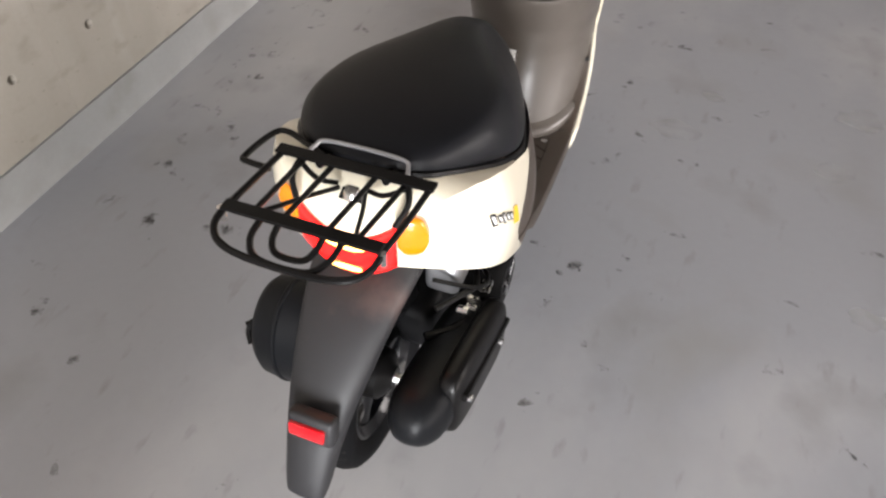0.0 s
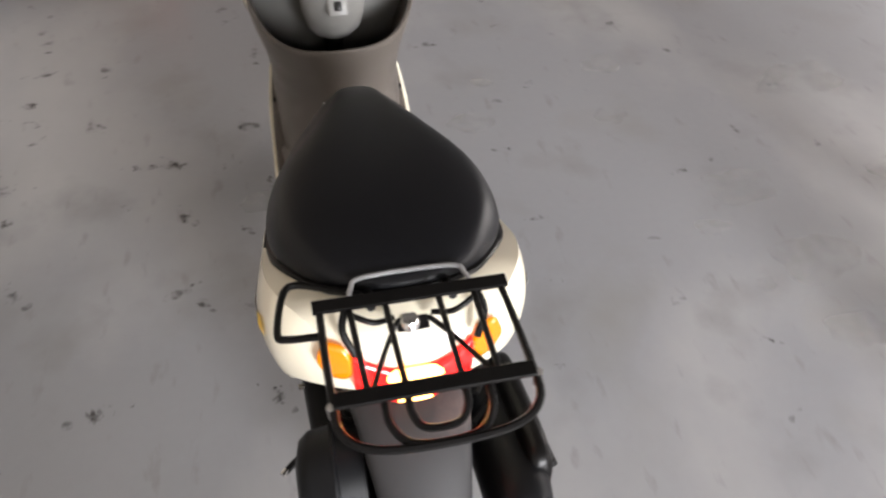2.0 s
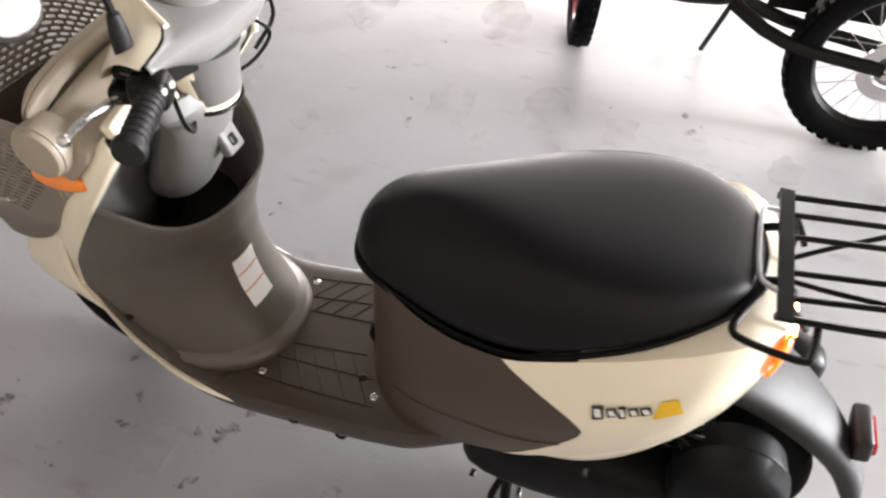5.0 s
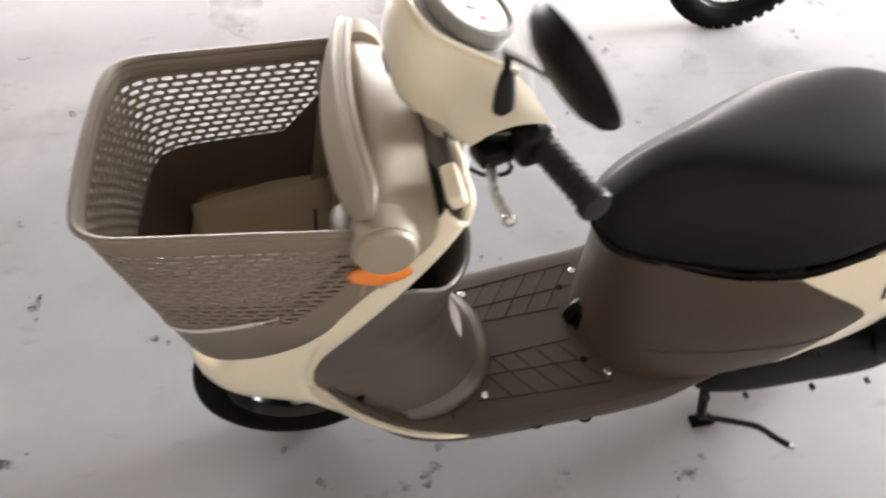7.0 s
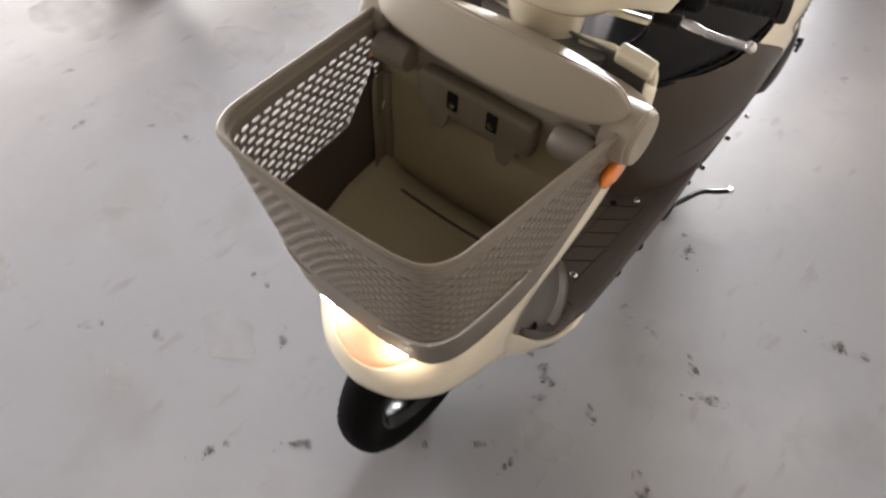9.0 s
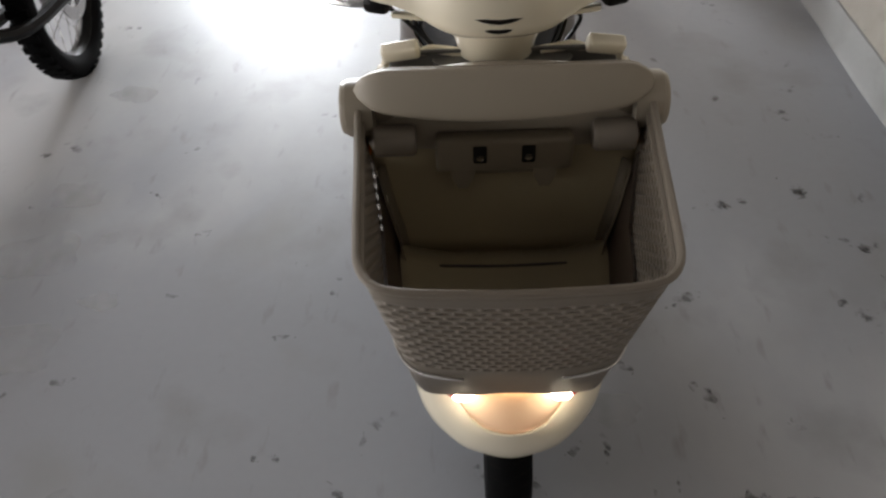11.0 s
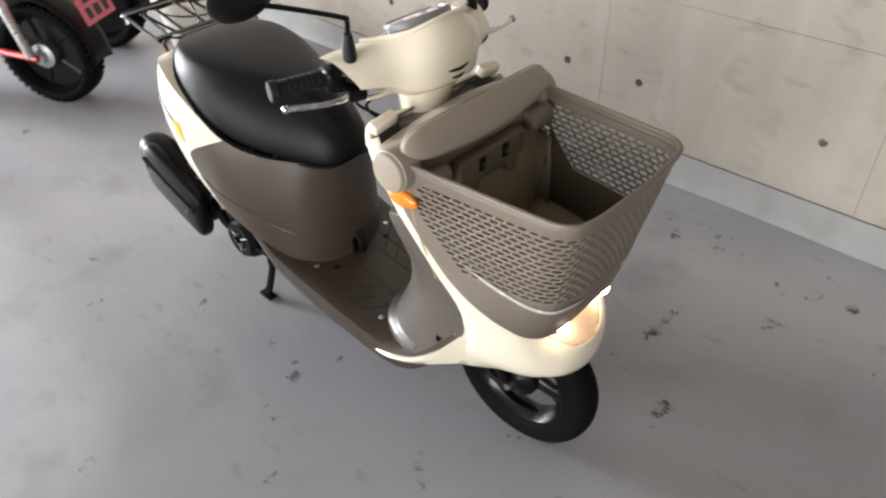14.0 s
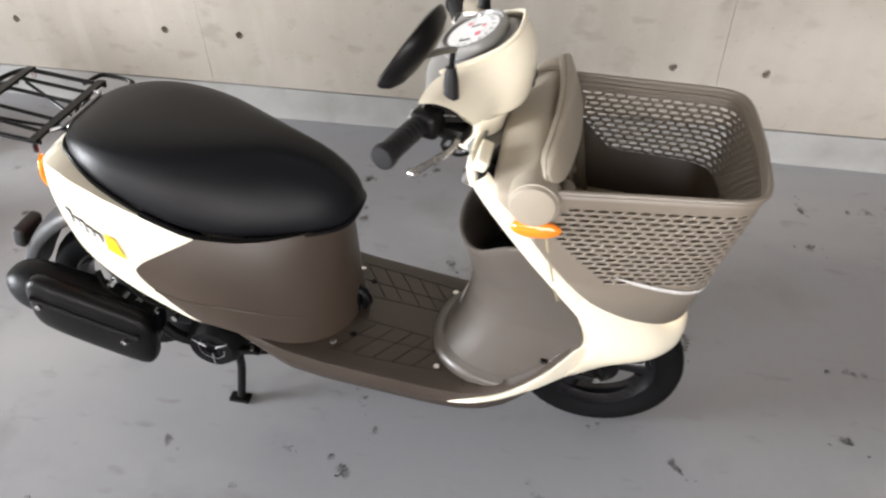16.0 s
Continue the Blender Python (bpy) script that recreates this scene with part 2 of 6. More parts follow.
CEIL = mat("ceiling_concrete", (0.22, 0.205, 0.19), 0.8, vary=0.1, scale=2.0, fine=40, bump=0.2)

# ---------------------------------------------------------------- mesh tools


def link(name, bm, material, parent=None, label="", sharp=35.0, out=None):
    """out: a point that lies behind the sheet, or None for closed shapes."""
    me = bpy.data.meshes.new(name)
    bmesh.ops.recalc_face_normals(bm, faces=bm.faces)
    if out is not None:
        away = sum(f.normal.dot(f.calc_center_median() - Vector(out)) * f.calc_area() for f in bm.faces)
        if away < 0:
            bmesh.ops.reverse_faces(bm, faces=bm.faces)
    bm.to_mesh(me)
    bm.free()
    me.polygons.foreach_set("use_smooth", [True] * len(me.polygons))
    me.set_sharp_from_angle(angle=radians(sharp))
    me.materials.append(material)
    ob = new(name, me)
    if parent is not None:
        ob.parent = parent
    if label:
        ob["label"] = label
    return ob


def part(name, bm, material, parent, label="", sharp=35.0, subsurf=0, thick=0.0, out=None):
    ob = link(name, bm, material, parent, label, sharp, out)
    if thick:
        s = ob.modifiers.new("thickness", "SOLIDIFY")
        s.thickness, s.offset = thick, -1.0
    if subsurf:
        s = ob.modifiers.new("smooth", "SUBSURF")
        s.levels = s.render_levels = subsurf
    return ob


def thing(name, label, category, group="", kind="", at=(0, 0, 0)):
    ob = new(name)
    ob.location = at
    return tagged(ob, label, category, group, kind)


def grid(rows, close_v=False, bm=None):
    bm = bm or bmesh.new()
    vs = [[bm.verts.new(p) for p in r] for r in rows]
    n = len(rows)
    for i in range(n if close_v else n - 1):
        a, b = vs[i], vs[(i + 1) % n]
        for j in range(len(a) - 1):
            bm.faces.new((a[j], a[j + 1], b[j + 1], b[j]))
    return bm


def loft(rings, cap=True, bm=None):
    bm = bm or bmesh.new()
    vs = [[bm.verts.new(p) for p in r] for r in rings]
    n = len(rings[0])
    for a, b in zip(vs, vs[1:]):
        for j in range(n):
            bm.faces.new((a[j], a[(j + 1) % n], b[(j + 1) % n], b[j]))
    if cap:
        bm.faces.new(vs[0][::-1])
        bm.faces.new(vs[-1])
    return bm


def spline(pts, steps=6, closed=False):
    p = [Vector(q) for q in pts]
    out, n = [], len(p)
    for i in range(n if closed else n - 1):
        a = p[(i - 1) % n] if closed or i else p[0] * 2 - p[1]
        b, c = p[i], p[(i + 1) % n]
        d = p[(i + 2) % n] if closed or i + 2 < n else p[-1] * 2 - p[-2]
        for k in range(steps):
            t = k / steps
            out.append(0.5 * ((2 * b) + (c - a) * t + (2 * a - 5 * b + 4 * c - d) * t * t + (3 * b - a - 3 * c + d) * t ** 3))
    if not closed:
        out.append(p[-1])
    return out


def tube(pts, r, n=8, steps=5, closed=False, bm=None, flat=1.0):
    p = spline(pts, steps, closed) if steps else [Vector(q) for q in pts]
    rings, up = [], None
    m = len(p)
    for i in range(m):
        if closed:
            d = p[(i + 1) % m] - p[i - 1]
        else:
            d = p[min(i + 1, m - 1)] - p[max(i - 1, 0)]
        d.normalize()
        if up is None:
            up = Vector((0, 0, 1)) if abs(d.z) < 0.9 else Vector((1, 0, 0))
        up = (up - d * up.dot(d)).normalized()
        side = d.cross(up)
        rr = r[min(int(i * len(r) / m), len(r) - 1)] if isinstance(r, (list, tuple)) else r
        rings.append([p[i] + (side * math.cos(a) + up * math.sin(a) * flat) * rr for a in [2 * math.pi * k / n for k in range(n)]])
    if closed:
        rings.append(rings[0])
        bm = loft(rings, False, bm)
        bmesh.ops.remove_doubles(bm, verts=bm.verts, dist=1e-6)
        return bm
    return loft(rings, True, bm)


def lathe(profile, centre, axis="x", n=36, closed=False, bm=None):
    """profile: (radius, along) pairs."""
    bm = bm or bmesh.new()
    rings = []
    for k in range(n):
        a = 2 * math.pi * k / n
        c, s = math.cos(a), math.sin(a)
        row = []
        for r, h in profile:
            v = {"x": (h, r * c, r * s), "y": (r * c, h, r * s), "z": (r * c, r * s, h)}[axis]
            row.append(Vector(centre) + Vector(v))
        if closed:
            row.append(row[0].copy())
        rings.append(row)
    grid(rings, True, bm)
    bmesh.ops.remove_doubles(bm, verts=bm.verts, dist=1e-6)
    return bm


def block(size, m=None, bevel=0.004, segs=2, bm=None):
    """A bevelled box of that size, at the pose m."""
    b2 = bmesh.new()
    bmesh.ops.create_cube(b2, size=1.0, matrix=Matrix.Diagonal((*size, 1)))
    if bevel:
        bmesh.ops.bevel(b2, geom=b2.edges[:], offset=bevel, segments=segs, affect="EDGES", profile=0.5)
    if m is not None:
        b2.transform(m)
    if bm is None:
        return b2
    me = bpy.data.meshes.new("tmp")
    b2.to_mesh(me)
    b2.free()
    bm.from_mesh(me)
    bpy.data.meshes.remove(me)
    return bm


def T(x, y, z):
    return Matrix.Translation((x, y, z))


def along(p, q):
    """A pose at p whose z points to q."""
    d = Vector(q) - Vector(p)
    return Matrix.Translation(p) @ d.to_track_quat("Z", "Y").to_matrix().to_4x4()


def lerp_table(table, y):
    """Smooth look-up of rows (y, values...) sorted by y."""
    if y <= table[0][0]:
        return list(table[0][1:])
    for a, b in zip(table, table[1:]):
        if y <= b[0]:
            t = (y - a[0]) / (b[0] - a[0])
            return [p + (q - p) * t for p, q in zip(a[1:], b[1:])]
    return list(table[-1][1:])


def sym(half):
    """A closed ring from points (x, y, z) with x >= 0 that begin and end on the middle plane."""
    return half + [(-x, y, z) for x, y, z in half[-2:0:-1]]

# ---------------------------------------------------------------- the garage
WALL_X = -1.258


def sheet(name, bm, material, label, category):
    return tagged(link(name, bm, material), label, category, kind="structure")


sheet("floor", block((10.7, 13.2, 0.2), T(4.0, 0, -0.1), 0), FLOOR, "worn grey painted concrete garage floor with footprints", "floor")
sheet("ceiling", block((10.7, 13.2, 0.2), T(4.0, 0, 3.0), 0), CEIL, "plain grey concrete garage ceiling", "ceiling")


def concrete_wall():
    """Panels of board-formed concrete with fine joints and open tie holes."""
    root = thing("wall_west", "bare concrete wall with form joints and tie holes", "wall", kind="structure")
    root.location = (WALL_X, 0, 0)
    joint_y = [-6.6] + [0.963 * k for k in range(-6, 7)] + [6.6]
    joint_z = [0.135, 0.655, 1.555, 2.455, 2.9]
    for y0, y1 in zip(joint_y, joint_y[1:]):
        for z0, z1 in zip(joint_z, joint_z[1:]):
            g = 0.0007
            bm = bmesh.new()
            spots = []
            if z0 < 1.6 and z1 - z0 > 0.3:
                hz = 0.345 if z0 < 0.3 else z0 + 0.25
                for hy in (y0 + 0.155, y1 - 0.155):
                    spots.append((hy, hz))
            r = 0.013
            ys = [y0 + g]
            for hy, hz in spots:
                ys += [hy - 0.03, hy + 0.03]
            ys.append(y1 - g)
            zs = [z0 + g] + ([spots[0][1] - 0.03, spots[0][1] + 0.03] if spots else []) + [z1 - g]
            for i in range(len(ys) - 1):
                for j in range(len(zs) - 1):
                    a, b, c, d = ys[i], ys[i + 1], zs[j], zs[j + 1]
                    if spots and j == 1 and i in (1, 3):
                        hy, hz = spots[(i - 1) // 2]
                        ring, cone = [], []
                        outer = []
                        for k in range(12):
                            an = 2 * math.pi * (k + 0.5) / 12
                            cs, sn = math.cos(an), math.sin(an)
                            s = 0.03 / max(abs(cs), abs(sn))
                            if k % 3 == 1:
                                s = 0.03 * math.sqrt(2)
                                cs, sn = math.copysign(math.sqrt(0.5), cs), math.copysign(math.sqrt(0.5), sn)
                            outer.append(bm.verts.new((0, hy + cs * s, hz + sn * s)))
                            ring.append(bm.verts.new((0, hy + cs * r * 1.15, hz + sn * r * 1.15)))
                            cone.append(bm.verts.new((-0.03, hy + cs * r * 0.7, hz + sn * r * 0.7)))
                        for k in range(12):
                            q = (k + 1) % 12
                            bm.faces.new((outer[k], outer[q], ring[q], ring[k]))
                            bm.faces.new((ring[k], ring[q], cone[q], cone[k]))
                        bm.faces.new(cone)
                    else:
                        bm.faces.new([bm.verts.new((0, y, z)) for y, z in ((a, c), (b, c), (b, d), (a, d))])
            # returns into the joints
            for (ya, za), (yb, zb) in (((y0 + g, z0 + g), (y1 - g, z0 + g)), ((y1 - g, z0 + g), (y1 - g, z1 - g)),
                                       ((y1 - g, z1 - g), (y0 + g, z1 - g)), ((y0 + g, z1 - g), (y0 + g, z0 + g))):
                bm.faces.new([bm.verts.new(p) for p in ((0, ya, za), (0, yb, zb), (-0.012, yb, zb), (-0.012, ya, za))])
            bmesh.ops.remove_doubles(bm, verts=bm.verts, dist=1e-5)
            part("concrete_panel", bm, CONCRETE, root)
    part("backing", block((0.2, 13.2, 2.8), T(-0.135, 0, 1.5), 0), CONCRETE, root)
    bm = bmesh.new()
    ys = [-6.6 + 0.12 * k for k in range(111)]
    rows = []
    for y in ys:
        wob = 0.004 * noise.noise((y * 2.1, 3.0, 0))
        rows.append([(-0.03, y, 0.132 + wob), (0.001 + wob, y, 0.130 + wob), (0.003 + wob, y, 0.124), (0.003 + wob, y, 0.06), (0.003 + wob, y, 0.010), (0.008 + 2 * wob, y, -0.002)])
    grid(rows, bm=bm)
    part("kicker", bm, KICKER, root, "pale concrete upstand along the wall foot")


def plain_wall(name, size, at, label):
    sheet(name, block(size, T(*at), 0), CONCRETE, label, "wall")


sheet("wall_north", block((10.7, 0.2, 3.0), T(4.0, 6.6, 1.5), 0), NORTH, "unseen dark end wall, added to cut bounce light", "wall")
# south wall with its bright doorway
plain_wall("wall_south_a", (2.45, 0.2, 3.0), (-0.175, -6.6, 1.5), "plain concrete end wall beside the doorway")
plain_wall("wall_south_b", (6.35, 0.2, 3.0), (6.125, -6.6, 1.5), "plain concrete end wall beside the doorway")
plain_wall("wall_south_c", (1.9, 0.2, 0.4), (2.0, -6.6, 2.8), "concrete lintel over the doorway")
# east side, unseen: open above an added low wall, framing the side light
plain_wall("wall_east_a", (0.2, 13.0, 0.30), (9.2, 0, 0.15), "unseen low concrete wall, added under the side light")
plain_wall("wall_east_b", (0.2, 13.0, 0.10), (9.2, 0, 2.85), "unseen concrete beam, added over the side light")
plain_wall("wall_east_c", (0.2, 0.6, 2.50), (9.2, -6.20, 1.55), "unseen concrete side wall, added beside the side light")
plain_wall("wall_east_d", (0.2, 0.6, 2.50), (9.2, 6.20, 1.55), "unseen concrete side wall, added beside the side light")


def shoe_print(bm, x, y, turn, size=1.0, full=True):
    """A worn sole mark: cross bars of a forefoot and a scrap of heel, or a smear."""
    c, s = math.cos(turn), math.sin(turn)
    rnd = random.Random(int(x * 9973) ^ int(y * 7919))

    def blob(u0, v0, ru, rv, n=10):
        pts = []
        for k in range(n):
            a = 2 * math.pi * k / n
            j = 1 + 0.30 * noise.noise((x * 9 + k, y * 9, u0 * 50))
            u, v = (u0 + ru * j * math.cos(a)) * size, (v0 + rv * j * math.sin(a)) * size
            pts.append(bm.verts.new((x + u * c - v * s, y + u * s + v * c, 0.0012)))
        bm.faces.new(pts)

    if full:
        for k in range(5):
            u = -0.026 + 0.0125 * k
            w = 0.024 * math.sqrt(max(0.1, 1 - ((u - 0.002) / 0.045) ** 2)) * rnd.uniform(0.75, 1.05)
            blob(u, rnd.uniform(-0.003, 0.003), 0.0066, w)
        if rnd.random() < 0.6:
            blob(-0.066, 0.002, 0.012, 0.014)
    else:
        blob(0.0, 0.0, rnd.uniform(0.022, 0.040), rnd.uniform(0.009, 0.016), 14)
        blob(rnd.uniform(-0.04, 0.04), 0.014, 0.012, 0.006)
    for k in range(3):
        blob(rnd.uniform(-0.08, 0.08), rnd.uniform(-0.03, 0.03), rnd.uniform(0.002, 0.006), rnd.uniform(0.002, 0.005), 7)


# x, y and heading of single prints: along the wall, round the front wheel, on the open side
WALL_PRINTS = [(-1.02, 0.13, 130), (-1.01, -0.72, 18), (-1.0, 0.0, 27), (-1.0, 0.31, 178), (-1.0, 0.66, 25), (-1.0, 1.09, 47), (-0.99, 1.49, 100), (-0.98, 0.52, 25), (-0.97, 0.99, 145), (-0.97, 1.28, 27),
               (-0.96, -0.58, 116), (-0.94, 0.89, 25), (-0.93, -0.03, 159), (-0.91, 0.24, 136), (-0.89, -0.22, 110), (-0.77, 1.26, 69), (-0.76, 0.93, 143), (-0.65, -0.17, 14)]
NOSE_PRINTS = [(-0.6, 0.7, 3), (-0.52, 0.7, 151), (-0.49, 0.16, 18), (-0.46, 0.44, 134), (-0.42, 0.12, 148), (-0.3, 0.37, 163), (-0.28, 0.86, 175), (-0.25, -0.2, 127), (-0.24, 1.3, 96), (-0.17, 0.35, 155),
               (-0.02, 1.23, 75), (0.05, 0.63, 124), (0.13, 0.82, 42), (0.14, 1.39, 83), (0.26, 1.37, 49), (0.41, 1.25, 7)]
OPEN_PRINTS = [(0.08, 0.04, 36), (0.25, -0.11, 56), (0.27, 0.96, 59), (0.28, 0.51, 34), (0.29, -0.4, 41), (0.29, 0.05, 54), (0.35, 0.67, 150), (0.41, -0.87, 116), (0.41, 0.11, 83), (0.43, -0.25, 174), (0.5, 0.59, 178),
               (0.53, 0.26, 1), (0.57, 0.85, 172), (0.98, -0.28, 153), (1.05, 0.38, 174)]
BARE_SPOTS = [(0.94, 0.70, 0.045), (1.20, 0.29, 0.085), (1.29, -0.05, 0.10), (1.03, 0.13, 0.040), (1.01, 1.01, 0.060), (1.22, -0.82, 0.060), (0.45, 0.75, 0.060), (-0.26, 0.48, 0.050), (1.70, 0.79, 0.12), (1.82, 0.26, 0.12),
              (1.24, -0.29, 0.07), (0.54, 0.97, 0.03), (1.075, -0.106, 0.026)]


def footprints():
    rnd = random.Random(4)
    bm, pale, scuff = bmesh.new(), bmesh.new(), bmesh.new()
    clear = (WALL_PRINTS[4], WALL_PRINTS[14], WALL_PRINTS[15], NOSE_PRINTS[8], NOSE_PRINTS[15])
    for row in WALL_PRINTS + NOSE_PRINTS + OPEN_PRINTS:
        x, y, a = row
        whole = row in clear or rnd.random() < 0.35
        shoe_print(bm if x < 0.1 or row in clear or rnd.random() < 0.5 else pale, x, y, radians(a), rnd.uniform(0.85, 1.1) if x < 0 or row in clear else rnd.uniform(0.55, 0.8), whole)
    for k in range(5):
        shoe_print(bm, rnd.uniform(-1.12, -0.35), rnd.uniform(-0.1, 1.5), rnd.uniform(0, 6.3), rnd.uniform(0.3, 0.6), False)
    for k in range(85):
        x, y = rnd.uniform(-1.15, 1.6), rnd.uniform(-2.2, 2.0)
        shoe_print(pale, x, y, rnd.uniform(0, 6.3), rnd.uniform(0.4, 0.9), rnd.random() < 0.3)
    for x, y, r in BARE_SPOTS:
        pts = []
        for q in range(22):
            an = 2 * math.pi * q / 22
            rr = r * (1 + 0.55 * noise.noise((x * 5 + 1.3 * math.cos(an), y * 5 + 1.3 * math.sin(an), 0)))
            pts.append(scuff.verts.new((x + rr * math.cos(an) * 1.3, y + rr * math.sin(an) * 0.9, 0.0009)))
        scuff.faces.new(pts)
    tagged(link("footprints", bm, PRINT), "dark dusty shoe prints on the painted floor", "footprints", kind="stuff")
    tagged(link("faint_footprints", pale, FAINT), "faint worn shoe marks on the painted floor", "footprints", kind="stuff")
    tagged(link("pale_scuffs", scuff, SCUFF), "pale worn spots in the floor paint", "scuffs", kind="stuff")


concrete_wall()
footprints()
# ---------------------------------------------------------------- the scooter
SCOOTER = thing("scooter", "cream and brown motor scooter with front basket on centre stand", "scooter")
F_AX, R_AX = (0, 0.610, 0.199), (0, -0.588, 0.238)


def clamp_pow(v, p):
    return max(0.0, v) ** p


def wheel(name, axle, label):
    root = thing(name, "", "")
    root.parent = SCOOTER
    if label:
        root["label"] = label
    prof = [(0.130, 0.026), (0.140, 0.034), (0.160, 0.040), (0.178, 0.039), (0.190, 0.030), (0.197, 0.014), (0.1985, 0.0)]
    prof = prof + [(r, -h) for r, h in prof[-2::-1]]
    prof += [(0.124, -0.020), (0.124, 0.020)]
    part("tyre", lathe(prof, axle, n=56, closed=True), RUBBER, root, sharp=50)
    rim = [(0.134, 0.030), (0.128, 0.031), (0.122, 0.024), (0.112, 0.016), (0.108, 0.0)]
    rim = rim + [(r, -h) for r, h in rim[-2::-1]] + [(0.126, -0.018), (0.126, 0.018)]
    bm = lathe(rim, axle, n=48, closed=True)
    for k in range(3):
        a = radians(90 + 120 * k + 25)
        d = Vector((0, math.cos(a), math.sin(a)))
        s = Vector((0, -math.sin(a), math.cos(a)))
        rings = []
        for r, w, t in ((0.03, 0.030, 0.018), (0.06, 0.022, 0.014), (0.09, 0.022, 0.013), (0.116, 0.036, 0.015)):
            c = Vector(axle) + d * r
            rings.append([c + s * w * math.cos(q) + Vector((t * math.sin(q), 0, 0)) for q in [2 * math.pi * i / 12 for i in range(12)]])
        loft(rings, True, bm)
    part("rim", bm, RIMBLACK, root, "gloss black cast rim")
    hub = [(0.0, 0.052), (0.022, 0.052), (0.026, 0.046), (0.040, 0.040), (0.052, 0.028), (0.055, 0.0), (0.052, -0.028), (0.040, -0.040), (0.026, -0.046), (0.022, -0.052), (0.0, -0.052)]
    part("hub", lathe(hub, axle, n=32), BLACK, root, "black cast hub")
    part("axle_nut", lathe([(0.0, 0.071), (0.010, 0.071), (0.012, 0.067), (0.012, -0.067), (0.010, -0.071), (0.0, -0.071)], axle, n=6), STEEL, root)
    # tread grooves, cut as thin dark ribs between raised blocks
    bm = bmesh.new()
    for k in range(48):
        for sgn in (1, -1):
            a0 = 2 * math.pi * (k + 0.25 * sgn) / 48
            pts = []
            for r, h, da in ((0.1978, 0.006, 0.0), (0.1945, 0.020, 0.03), (0.188, 0.033, 0.045)):
                pts.append(Vector(axle) + Vector((sgn * h, (r - 0.0010) * math.cos(a0 + da), (r - 0.0010) * math.sin(a0 + da))))
            tube(pts, 0.0018, 4, 0, bm=bm)
    part("tread", bm, DARK, root)


wheel("front_wheel", F_AX, "front wheel with black cast rim")
wheel("rear_wheel", R_AX, "rear wheel half hidden under the body")


# ---- seat
def seat():
    table = [(-0.546, 0.035, 0.738, 0.026, 0.752), (-0.532, 0.088, 0.732, 0.070, 0.760), (-0.505, 0.124, 0.724, 0.102, 0.770), (-0.44, 0.168, 0.698, 0.138, 0.774),
             (-0.375, 0.184, 0.662, 0.150, 0.772), (-0.30, 0.189, 0.622, 0.145, 0.766), (-0.237, 0.183, 0.592, 0.128, 0.760), (-0.15, 0.160, 0.574, 0.084, 0.750), (-0.08, 0.132, 0.569, 0.054, 0.738),
             (-0.015, 0.102, 0.566, 0.042, 0.712), (0.030, 0.076, 0.566, 0.034, 0.676), (0.054, 0.050, 0.572, 0.023, 0.640), (0.064, 0.022, 0.584, 0.010, 0.612)]
    rings = []
    for y, wb, zb, wt, zt in table:
        h = zt - zb
        half = [(0, y, zb), (wb * 0.6, y, zb), (wb * 0.93, y, zb + 0.002), (wb, y, zb + 0.10 * h), (wb * 0.985 + wt * 0.015, y, zb + 0.32 * h),
                ((wb + wt) / 2 + 0.004, y, zb + 0.70 * h), (wt, y, zb + 0.89 * h), (wt * 0.80, y, zb + 0.965 * h), (wt * 0.45, y, zb + 0.995 * h), (0, y, zt)]
        rings.append(sym(half))
    bm = loft(rings)
    crease = bm.edges.layers.float.new("crease_edge")
    bm.verts.index_update()
    n = len(rings[0])
    for e in bm.edges:
        i, j = sorted(v.index for v in e.verts)
        if j - i == n and i % n in (6, n - 6) and 2 * n <= i < 9 * n:
            e[crease] = 0.42
    s = part("seat", bm, VINYL, SCOOTER, "black vinyl saddle seat", sharp=180, subsurf=2)
    # black lip round the base edge
    base = [(wb * 0.985, y, zb + 0.004) for y, wb, zb, wt, zt in table[1:-1]]
    ring = base + [(0.0, 0.064, 0.586)] + [(-x, y, z) for x, y, z in base[::-1]] + [(0, -0.549, 0.740)]
    part("seat_base_edge", tube(ring, 0.0055, 6, 3, closed=True), BLACK, s, "black seat base lip")


seat()

# ---- rear body: cream tail and brown under-seat panel share one skin
Y_TAIL, Y_FRONT = -0.612, 0.035


def body_width(y):
    if y < -0.38:
        t = (-0.38 - y) / (-0.38 - Y_TAIL)
        return 0.207 * clamp_pow(1 - clamp_pow(t, 2.5), 1 / 2.2)
    if y > -0.22:
        t = (y + 0.22) / (Y_FRONT + 0.22)
        return 0.205 * clamp_pow(1 - clamp_pow(t, 2.3), 1 / 2.1)
    return 0.207 - 0.002 * (y + 0.38) / 0.16


LOW = [(-0.62, 0.590), (-0.595, 0.590), (-0.57, 0.576), (-0.51, 0.534), (-0.447, 0.486), (-0.377, 0.432), (-0.295, 0.377), (-0.187, 0.338), (-0.10, 0.298), (0.0, 0.268), (0.05, 0.262)]
TOP = [(-0.615, 0.662), (-0.600, 0.690), (-0.58, 0.706), (-0.545, 0.722), (-0.505, 0.721), (-0.44, 0.697), (-0.375, 0.662), (-0.30, 0.624), (-0.237, 0.596), (-0.15, 0.580), (-0.10, 0.577), (0.05, 0.574)]


